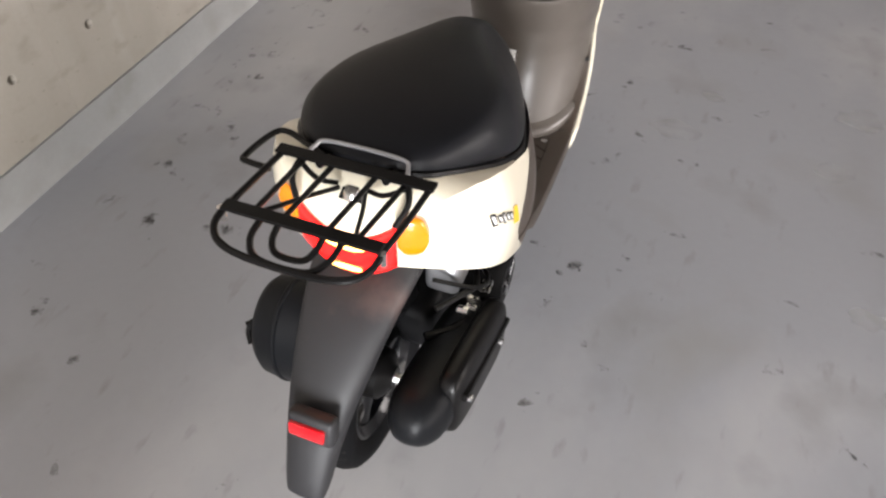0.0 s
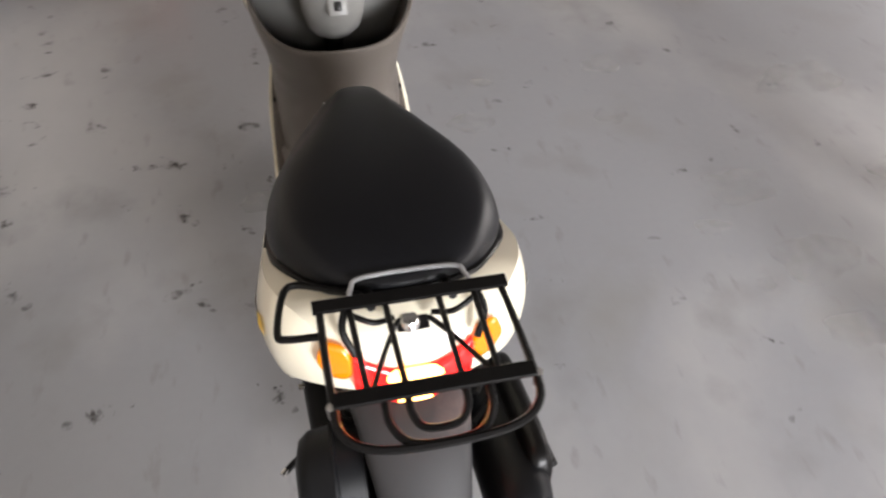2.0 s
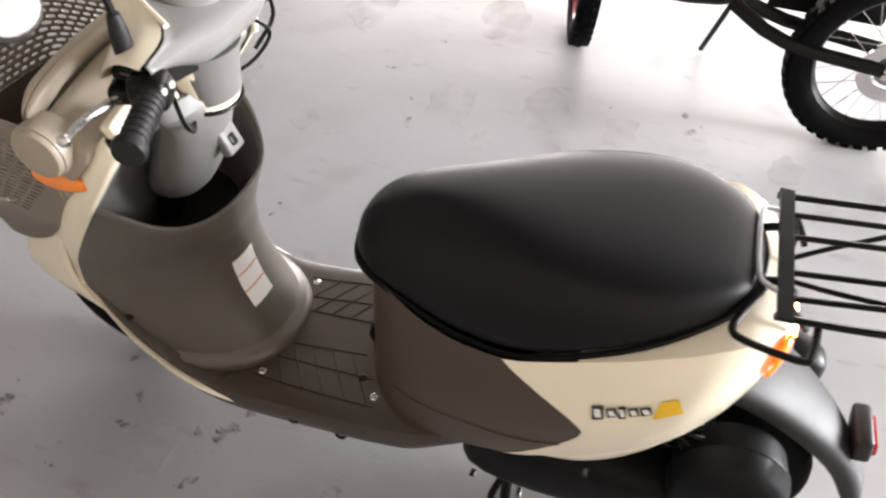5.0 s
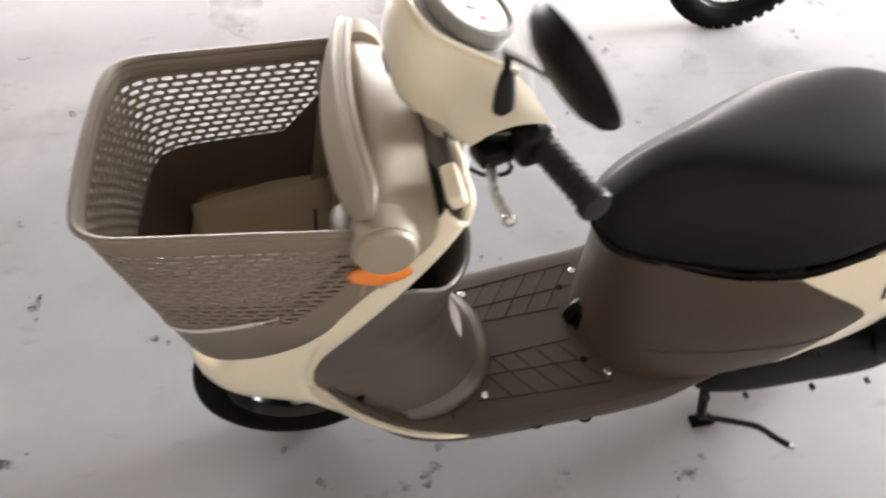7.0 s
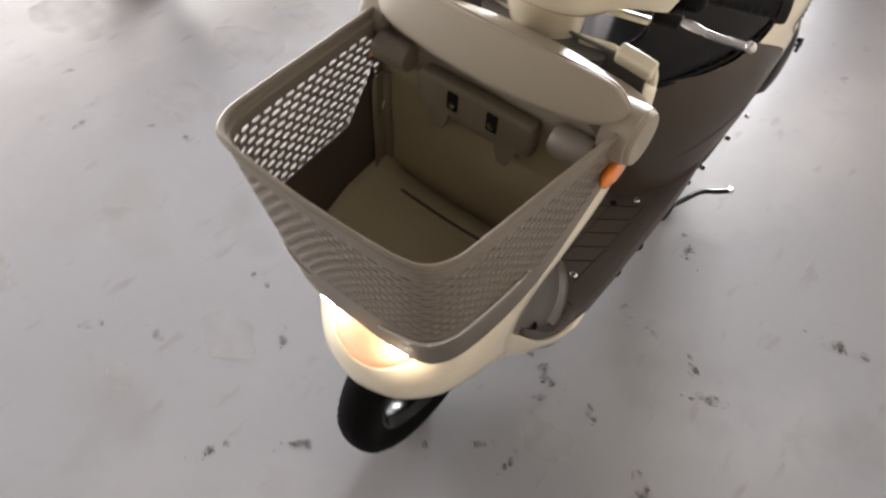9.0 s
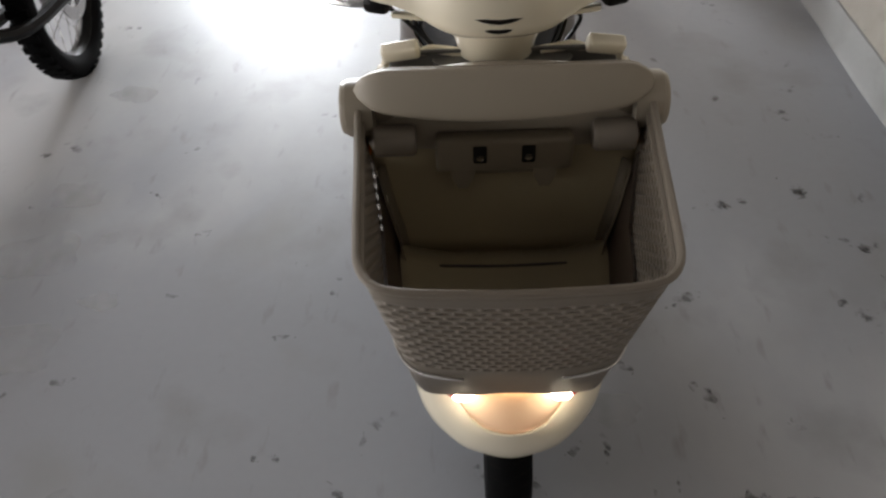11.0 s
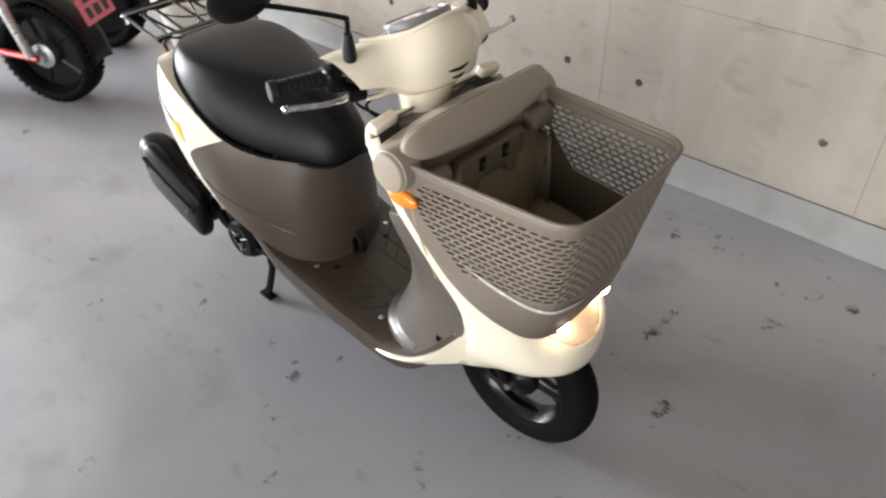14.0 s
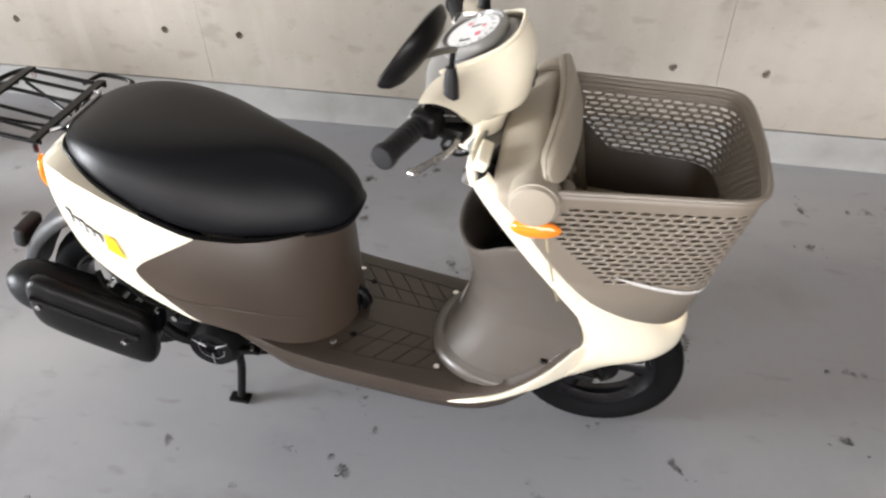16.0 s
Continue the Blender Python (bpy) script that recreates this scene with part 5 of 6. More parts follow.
    part("inner_tub", grid([[lining(k, z, d) for k in range(ns + 1)] for z, d in ((0.664, 0.006), (0.666, 0.009), (0.63, 0.012), (0.58, 0.017), (0.55, 0.021))]), BROWN, root, "smooth inner lining", thick=0.002, out=(0, 0.6, 0.68))
    # shell under the front of the tub
    under = [p for p in lp[:len(lp) // 2 + 1] if p.y > 0.60]
    part("under_shell", grid([[(p.x * k / 6, p.y - 0.002, p.z + 0.002) for k in range(-6, 7)] for p in under[:-1]]), BASKET, root, "underside of the basket", thick=0.002, out=(0, 0.6, 1.0))
    # floor and back wall of the basket
    rows = []
    for k in range(9):
        t = k / 8
        y = 0.500 + 0.250 * t
        w = 0.177 - 0.056 * t ** 1.5
        rows.append([(w * x / 8, y, 0.549 - 0.010 * t + 0.030 * (abs(x) / 8) ** 4) for x in range(-8, 9)])
    floor_ = part("basket_floor", grid(rows), LINER, root, "brown basket floor with a cross groove", thick=0.004, out=(0, 0.6, 0))
    # groove laid on as a brown strip, its shade put into the colour
    part("floor_groove", tube([(-0.105, 0.535, 0.551), (0, 0.536, 0.5478), (0.105, 0.535, 0.551)], 0.0035, 6, 3, flat=0.5), BROWN, floor_)
    rows = []
    for z, y, w in ((0.820, 0.462, 0.213), (0.76, 0.466, 0.209), (0.70, 0.474, 0.204), (0.64, 0.484, 0.197), (0.58, 0.495, 0.184), (0.545, 0.503, 0.178)):
        rows.append([(w * x / 8, y, z) for x in range(-8, 9)])
    back = part("basket_back", grid(rows), LINER, root, "brown back wall of the basket", thick=0.004, out=(0, 0, 0.65))
    for s in (1, -1):
        part("pivot_stub", lathe([(0.0, 0.130), (0.020, 0.130), (0.024, 0.136), (0.024, 0.19), (0.0, 0.20)] if s > 0 else [(0.0, -0.130), (0.020, -0.130), (0.024, -0.136), (0.024, -0.19), (0.0, -0.20)], (0, 0.486, 0.776), "x", 20), BASKET, back)
        part("back_bolt", lathe([(0, 0.506), (0.006, 0.505), (0.007, 0.480)], (s * 0.036, 0, 0.752), "y", 10), STEEL, back, "bright bolt head")
        # the slot is a near-black block, its shade painted
        part("bolt_socket", block((0.022, 0.010, 0.034), T(s * 0.036, 0.4985, 0.756), 0.004), DARK, back, "dark slot round the bolt")
        rings = [[(s * (0.062 + a * w), 0.488 + b * d, z) for a, b in ((-1, -1), (1, -1), (1, 1), (-1, 1))] for z, w, d in ((0.735, 0.020, 0.012), (0.712, 0.017, 0.014), (0.694, 0.008, 0.016), (0.690, 0.005, 0.012))]
        part("bracket_foot", loft(rings), TUB, back, "brown bracket foot")
    for s in (1, -1):
        rows = []
        for z, y, w in ((0.72, 0.471, 0.196), (0.66, 0.481, 0.187), (0.60, 0.491, 0.173), (0.545, 0.503, 0.164)):
            rows.append([(s * (w - 0.014), y + 0.002, z), (s * (w - 0.003), y + 0.008, z), (s * (w - 0.004), y + 0.022, z), (s * (w - 0.009), y + 0.040, z)])
        part("corner_fillet", grid(rows), TUB, back, "brown rounded inside corner", thick=0.002, out=(s * 0.4, 0.3, 0.6))
    part("bracket_plate", block((0.205, 0.030, 0.060), T(0, 0.4865, 0.752), 0.008, 3), TUB, back, "brown bracket plate")
    part("bracket_shelf", block((0.150, 0.026, 0.018), T(0, 0.482, 0.720), 0.006, 2), TUB, back)


basket()


# ---- upper cover, lid bar, pivot caps, front indicators
def upper_cover():
    prof = [(0.436, 0.735), (0.396, 0.780), (0.364, 0.812), (0.370, 0.830), (0.400, 0.846), (0.436, 0.866), (0.462, 0.862), (0.474, 0.800), (0.468, 0.720), (0.460, 0.695), (0.448, 0.705)]
    rings = []
    for x, k, dz in ((-0.213, 0.66, -0.010), (-0.206, 0.86, -0.006), (-0.185, 0.97, -0.003), (-0.14, 0.97, 0.0), (-0.07, 1.0, 0.004), (0, 1.0, 0.006), (0.07, 1.0, 0.004), (0.14, 0.97, 0.0), (0.185, 0.97, -0.003), (0.206, 0.86, -0.006), (0.213, 0.66, -0.010)):
        rings.append([(x, 0.415 + (y - 0.415) * k, 0.765 + (z - 0.765) * k + dz - (0.018 * (abs(x) / 0.2) ** 2 if z > 0.84 else 0)) for y, z in prof])
    cover = part("upper_cover", loft(rings), TAN, SCOOTER, "grey-beige upper front cover", sharp=180, subsurf=2)
    # lid bar leaning over the back of the basket
    root = thing("basket_lid", "", "")
    root.parent = SCOOTER
    root["label"] = "grey-beige padded bar across the basket"
    root.location = (0.005, 0, 0)
    for name, dy, th, grow in (("lid_pad", 0.0004, 0.014, 0.0), ("lid_back", -0.0004, -0.014, 0.001)):
        rings = []
        for k in range(17):
            u = k / 8 - 1
            x = u * 0.216
            h = 0.028 + 0.011 * (1 - abs(u) ** 2.2) + grow
            edge = clamp_pow(1 - abs(u) ** 26, 0.5)
            h *= max(0.25, edge)
            t = th * max(0.3, edge)
            cy, cz = 0.461 + 0.024 * (1 - u * u), 0.850 + 0.002 * (1 - u * u)
            ax = Vector((0, -0.36, 0.93)).normalized()
            nx = Vector((0, 0.93, 0.36)).normalized()
            c = Vector((x, cy, cz)) + nx * dy
            rings.append([c + ax * h * math.copysign(abs(math.sin(q)) ** 0.34, math.sin(q)) + nx * t * max(0.0, math.cos(q)) ** 0.4 for q in [2 * math.pi * i / 20 for i in range(20)]])
        part(name, loft(rings), TAN, root, sharp=180, subsurf=1)
    for s in (1, -1):
        prof = [(0.0, 0.240), (0.030, 0.240), (0.037, 0.2385), (0.0395, 0.235), (0.040, 0.231), (0.0425, 0.230), (0.043, 0.224), (0.043, 0.190), (0.0, 0.185)]
        part("pivot_cap", lathe([(r, s * h) for r, h in prof], (0, 0.443, 0.806), "x", 40), TAN, root, "round grey-beige pivot cap")
        bm = bmesh.new()
        bmesh.ops.create_uvsphere(bm, u_segments=20, v_segments=12, radius=1.0, matrix=T(s * 0.2115 + 0.003, 0.449, 0.741) @ Matrix.Rotation(radians(-s * 6), 4, "Z") @ Matrix.Rotation(radians(6), 4, "X") @ Matrix.Diagonal((0.012, 0.045, 0.019, 1)))
        part("front_indicator", bm, AMBER, SCOOTER, "orange front turn signal lens")
    part("bracket_lip", block((0.40, 0.012, 0.030), T(0, 0.462, 0.808), 0.005), BASKET, root)


upper_cover()


# ---- handlebar head
CONSOLE = mat("silver_grey_console", (0.20, 0.197, 0.19), 0.32, spec=0.5, vary=0.06, scale=8, fine=300, bump=0.05)


def handlebar():
    root = thing("handlebar", "", "")
    root.parent = SCOOTER
    root["label"] = "cream handlebar cover with meter, grips and mirrors"
    root.location = (0.010, 0, 0)
    # shell sections across the bar: x, then (y, z) of the rim over the dial, roof, brow, face and chin, and the inner fold under it
    table = [(0.0, (0.392, 1.024), (0.410, 1.012), (0.425, 0.962), (0.414, 0.900), (0.372, 0.868), (0.330, 0.866)),
             (0.045, (0.386, 1.018), (0.404, 1.006), (0.419, 0.958), (0.408, 0.897), (0.366, 0.868), (0.330, 0.866)),
             (0.075, (0.362, 1.003), (0.384, 0.994), (0.404, 0.950), (0.393, 0.895), (0.352, 0.871), (0.322, 0.868)),
             (0.096, (0.318, 0.987), (0.352, 0.984), (0.386, 0.944), (0.377, 0.898), (0.342, 0.880), (0.316, 0.878)),
             (0.120, (0.268, 0.974), (0.318, 0.982), (0.366, 0.946), (0.362, 0.907), (0.334, 0.897), (0.310, 0.896)),
             (0.155, (0.256, 0.970), (0.303, 0.977), (0.352, 0.940), (0.352, 0.917), (0.330, 0.918), (0.312, 0.930)),
             (0.186, (0.252, 0.969), (0.294, 0.973), (0.340, 0.934), (0.344, 0.920), (0.326, 0.926), (0.308, 0.944)),
             (0.200, (0.251, 0.966), (0.289, 0.969), (0.333, 0.931), (0.337, 0.921), (0.322, 0.928), (0.306, 0.944))]
    slant = (0.008, 0.004, -0.010, -0.014, -0.016, -0.016)
    full = [(-r[0], *r[1:]) for r in table[:0:-1]] + table
    rows = []
    for r in full:
        k = min(1, max(0, (abs(r[0]) - 0.096) / 0.104)) * math.copysign(1, r[0])
        rows.append([(r[0] + slant[j] * k, y, z) for j, (y, z) in enumerate(r[1:])])
    bm = grid(rows)
    crease = bm.edges.layers.float.new("crease_edge")
    bm.verts.index_update()
    for e in bm.edges:
        i, j = sorted(v.index for v in e.verts)
        if j - i == 6 and i % 6 in (0, 3, 4) or e.is_boundary:
            e[crease] = 0.8
    cover = part("handle_cover", bm, CREAM, root, "glossy cream handlebar cover", sharp=50, subsurf=2, out=(0, 0.30, 0.93))
    # raised rim of the cover round the dial
    lip = [(r[0], r[1][0], r[1][1] + 0.002) for r in full if abs(r[0]) < 0.13]
    part("cover_rim", tube(lip, 0.0042, 8, 4), CREAM, cover, "cream rim round the dial")
    # grey shell on the rider's side, falling from the dial to the bar
    rows = []
    for x, ya, za, yb, zb, yc, zc in ((0.0, 0.388, 1.018, 0.226, 0.955, 0.252, 0.885), (0.045, 0.382, 1.012, 0.227, 0.955, 0.253, 0.885), (0.075, 0.358, 0.997, 0.231, 0.956, 0.255, 0.890), (0.096, 0.316, 0.982, 0.236, 0.958, 0.256, 0.900),
                                      (0.120, 0.267, 0.970, 0.241, 0.958, 0.258, 0.915), (0.155, 0.256, 0.966, 0.246, 0.957, 0.258, 0.930), (0.190, 0.254, 0.964, 0.249, 0.956, 0.258, 0.938)):
        rows.append([(x, ya, za), (x, ya * 0.6 + yb * 0.4, za * 0.6 + zb * 0.4 - 0.004), (x, yb + 0.016, zb + 0.006), (x, yb, zb - 0.006), (x, yb + 0.006, zb * 0.5 + zc * 0.5), (x, yc, zc), (x, yc + 0.06, zc - 0.004)])
    rows = [[(-p[0], *p[1:]) for p in r] for r in rows[:0:-1]] + rows
    part("console", grid(rows), CONSOLE, cover, "silver-grey console behind the dial", sharp=60, subsurf=1, thick=0.002, out=(0, 0.33, 0.92))
    # dark blocks in place of the shade under the wings, where bar and levers come out
    for s in (1, -1):
        rings = []
        for x, y0, y1, z0, z1 in ((0.085, 0.262, 0.352, 0.892, 0.955), (0.130, 0.262, 0.345, 0.902, 0.958), (0.170, 0.264, 0.330, 0.912, 0.956), (0.180, 0.268, 0.322, 0.918, 0.954)):
            rings.append([(s * x, y, z) for y, z in ((y0, z0), (y1, z0 + 0.006), (y1, (z0 + z1) / 2 - 0.006), (y0 + 0.03, z1), (y0, z1))])
        part("bar_shade_block", loft(rings), DARK, cover, "dark block for the shade under the cover wing")
        part("lever_cover", block((0.085, 0.012, 0.010), T(s * 0.118, 0.318, 0.882) @ Matrix.Rotation(radians(s * -8), 4, "Y"), 0.004, 2), CREAM, cover, "cream lower lip of the hollow")
    rings = []
    for z, y, a, b in ((0.785, 0.318, 0.054, 0.042), (0.792, 0.319, 0.056, 0.044), (0.82, 0.321, 0.058, 0.046), (0.85, 0.325, 0.064, 0.052), (0.885, 0.33, 0.078, 0.066)):
        rings.append([(a * math.cos(q), y + b * math.sin(q), z + 0.010 * math.sin(q)) for q in [2 * math.pi * i / 24 for i in range(24)]])
    part("neck", loft(rings), CREAM, cover, "cream neck of the handlebar cover")
    rings = []
    for z, y, a, b in ((0.795, 0.312, 0.052, 0.042), (0.82, 0.314, 0.055, 0.046), (0.85, 0.317, 0.061, 0.052), (0.88, 0.322, 0.072, 0.064)):
        rings.append([(a * math.cos(q), y + b * math.sin(q), z) for q in [2 * math.pi * i / 24 for i in range(24)]])
    part("neck_back", loft(rings), PANELGREY, cover, "grey rear half of the neck")
    part("neck_seal", tube([(0.056 * math.cos(q), 0.318 + 0.044 * math.sin(q), 0.788 + 0.010 * math.sin(q)) for q in [2 * math.pi * i / 24 for i in range(24)]], 0.004, 6, 1, closed=True), BLACK, cover)
    part("neck_screw", lathe([(0, 0.366), (0.006, 0.365), (0.007, 0.34)], (0.0, 0.002, 0.815), "y", 10), BROWN, cover)
    # vents drawn as near-black tubes in place of shaded slits
    for k in range(3 - 1):
        w = 0.038 - 0.008 * k
        z = 0.927 - 0.017 * k
        part("vent_slit", tube([(-w, 0.4085 - 0.003 * k, z), (0, 0.4170 - 0.004 * k, z - 0.004), (w, 0.4085 - 0.003 * k, z)], 0.0036, 6, 3), DARK, cover, "dark vent slit")
    # meter
    m = T(0, 0.306, 0.993) @ Matrix.Rotation(radians(22), 4, "X")
    rings = []
    for r, h in ((0.98, -0.01), (1.0, 0.004), (0.97, 0.009), (0.90, 0.010), (0.86, 0.005)):
        rings.append([m @ Vector((0.076 * r * math.cos(q), 0.062 * r * math.sin(q), h)) for q in [2 * math.pi * i / 32 for i in range(32)]])
    meter = part("meter", loft(rings, True), CONSOLE, root, "oval meter with a white dial")
    bm = bmesh.new()
    bm.faces.new([bm.verts.new(m @ Vector((0.060 * math.cos(q), 0.048 * math.sin(q), 0.0065))) for q in [2 * math.pi * i / 32 for i in range(32)]])
    part("dial", bm, WHITE, meter, "white dial face")
    for (x, y, w, h, ma) in ((0.022, 0.012, 0.012, 0.009, PINK), (-0.030, -0.010, 0.010, 0.008, PINK), (-0.006, 0.020, 0.008, 0.006, PINK), (0.030, -0.018, 0.010, 0.004, INK), (0.036, -0.006, 0.003, 0.012, INK), (-0.014, 0.004, 0.003, 0.018, INK)):
        part("dial_mark", block((w, h, 0.001), m @ T(x, y, 0.0075), 0), ma, meter)
    for k in range(13):
        a = radians(-30 + 20 * k)
        part("dial_tick", block((0.0015, 0.007, 0.0008), m @ T(0.056 * math.cos(a), 0.039 * math.sin(a), 0.0073) @ Matrix.Rotation(a - math.pi / 2, 4, "Z"), 0), INK, meter)
    bm = loft([[m @ Vector((0.064 * r * math.cos(q), 0.045 * r * math.sin(q), h)) for q in [2 * math.pi * i / 32 for i in range(32)]] for r, h in ((1.05, 0.008), (0.95, 0.012), (0.6, 0.016), (0.2, 0.018))], True)
    glass = part("meter_glass", bm, GLASS, meter, "clear meter glass", sharp=180)
    glass.visible_shadow = False
    for s in (1, -1):
        a, b = Vector((s * 0.165, 0.262, 0.925)), Vector((s * 0.303, 0.214, 0.921))
        d = (b - a).normalized()
        bm = bmesh.new()
        rings = []
        for t, r in ((0, 0.016), (0.05, 0.022), (0.10, 0.022), (0.11, 0.0165), (0.15, 0.017), (0.90, 0.017), (0.91, 0.021), (0.97, 0.021), (1.0, 0.019), (1.005, 0.010)):
            c = a.lerp(b, t)
            u = Vector((0, 0, 1))
            v = d.cross(u).normalized()
            rings.append([c + (u * math.cos(q) + v * math.sin(q)) * r for q in [2 * math.pi * i / 18 for i in range(18)]])
        grip = part("grip", loft(rings, True, bm), BLACKRUBBER, root, "black rubber grip")
        for k in range(9):
            c = a.lerp(b, 0.20 + 0.08 * k)
            u = Vector((0, 0, 1))
            v = d.cross(u).normalized()
            part("grip_ridge", tube([c + (u * math.cos(q) + v * math.sin(q)) * 0.0172 for q in [2 * math.pi * i / 14 for i in range(14)]], 0.0014, 5, 1, closed=True), BLACKRUBBER, grip)
        part("switch_housing", block((0.045, 0.050, 0.048), T(s * 0.186, 0.262, 0.923) @ Matrix.Rotation(radians(-s * 19), 4, "Z"), 0.012, 3), BLACK, root, "black switch housing")
        for k in range(2):
            part("switch_button", block((0.010, 0.008, 0.009), T(s * (0.178 + 0.017 * k), 0.236, 0.932), 0.002), SILVERTAPE, root, "small pale switch button")
        part("lever_bracket", block((0.040, 0.050, 0.026), T(s * 0.176, 0.305, 0.905) @ Matrix.Rotation(radians(-s * 20), 4, "Z"), 0.008, 2), BLACK, root)
        tip = (s * 0.305, 0.262, 0.903) if s > 0 else (-0.296, 0.312, 0.908)
        mid = (s * 0.245, 0.300, 0.902) if s > 0 else (-0.250, 0.318, 0.906)
        lever = part("brake_lever", tube([(s * 0.180, 0.306, 0.906), (s * 0.205, 0.312, 0.904), mid, tip], [0.008, 0.0065, 0.0055, 0.0055], 8, 5), STEEL, root, "silver brake lever")
        bm = bmesh.new()
        bmesh.ops.create_uvsphere(bm, u_segments=12, v_segments=8, radius=0.0085, matrix=T(*tip))
        part("lever_ball", bm, STEEL, lever)
        # mirror: boot, rod and shell
        base = Vector((s * 0.172, 0.297, 0.974))
        mir = thing("mirror", "", "")
        mir.parent = root
        mir["label"] = "black round-edged rear-view mirror"
        part("mirror_boot", lathe([(0.0, -0.012), (0.013, -0.012), (0.0125, 0.012), (0.010, 0.030), (0.008, 0.040), (0.0, 0.042)], base, "z", 16), BLACKRUBBER, mir)
        hc = Vector((0.366, 0.286, 1.134)) if s > 0 else Vector((-0.334, 0.289, 1.131))
        part("mirror_rod", tube([base + Vector((0, 0, 0.035)), base + Vector((s * 0.002, 0.004, 0.066)), base + Vector((s * 0.014, 0.008, 0.076)), hc.lerp(base, 0.45) + Vector((0, 0.012, 0.028)), hc + Vector((0, 0.012, -0.01))], 0.0048, 8, 5), BLACK, mir)
        nrm = (Vector((-0.12, -0.80, 0.58)) if s > 0 else Vector((0.20, -0.84, 0.50))).normalized()
        u = Vector((1, 0, 0))
        u = (u - nrm * u.dot(nrm)).normalized()
        v = nrm.cross(u)
        ra, rb = 0.058, 0.062

        def oval(k, h, wid=1.0):
            return [hc + u * (ra * k * math.copysign(abs(math.cos(q)) ** 0.85, math.cos(q))) + v * (rb * k * wid * math.copysign(abs(math.sin(q)) ** 0.85, math.sin(q))) + nrm * h for q in [2 * math.pi * i / 28 for i in range(28)]]

        part("mirror_shell", loft([oval(0.30, -0.021), oval(0.62, -0.018), oval(0.88, -0.010), oval(1.0, 0.0), oval(1.0, 0.006), oval(0.94, 0.007)]), BLACK, mir, "black mirror shell", sharp=60)
        bm = bmesh.new()
        bm.faces.new([bm.verts.new(p) for p in oval(0.93, 0.0085)])
        part("mirror_glass", bm, MIRROR, mir, "clear mirror glass")
    # cables between head and leg shield
    for pts in ([(0.10, 0.30, 0.875), (0.12, 0.27, 0.84), (0.09, 0.29, 0.80), (0.05, 0.32, 0.785)], [(-0.11, 0.30, 0.875), (-0.14, 0.265, 0.84), (-0.10, 0.285, 0.79), (-0.05, 0.32, 0.775)], [(0.17, 0.30, 0.895), (0.145, 0.275, 0.855), (0.10, 0.29, 0.815)]):
        part("cable", tube(pts, 0.0035, 6, 5), BLACK, root)


BLACKRUBBER = mat("black_rubber", (0.012, 0.012, 0.013), 0.5, spec=0.25, vary=0.2, scale=30, fine=400, bump=0.2)
GLASS = bpy.data.materials.new("clear_glass")
GLASS.use_nodes = True
_t = GLASS.node_tree
_clear, _shine, _mixed = _t.nodes.new("ShaderNodeBsdfTransparent"), _t.nodes.new("ShaderNodeBsdfGlossy"), _t.nodes.new("ShaderNodeMixShader")
_shine.inputs["Roughness"].default_value, _mixed.inputs[0].default_value = 0.05, 0.07
_t.links.new(_clear.outputs[0], _mixed.inputs[1])
_t.links.new(_shine.outputs[0], _mixed.inputs[2])
_t.links.new(_mixed.outputs[0], _t.nodes["Material Output"].inputs["Surface"])
handlebar()

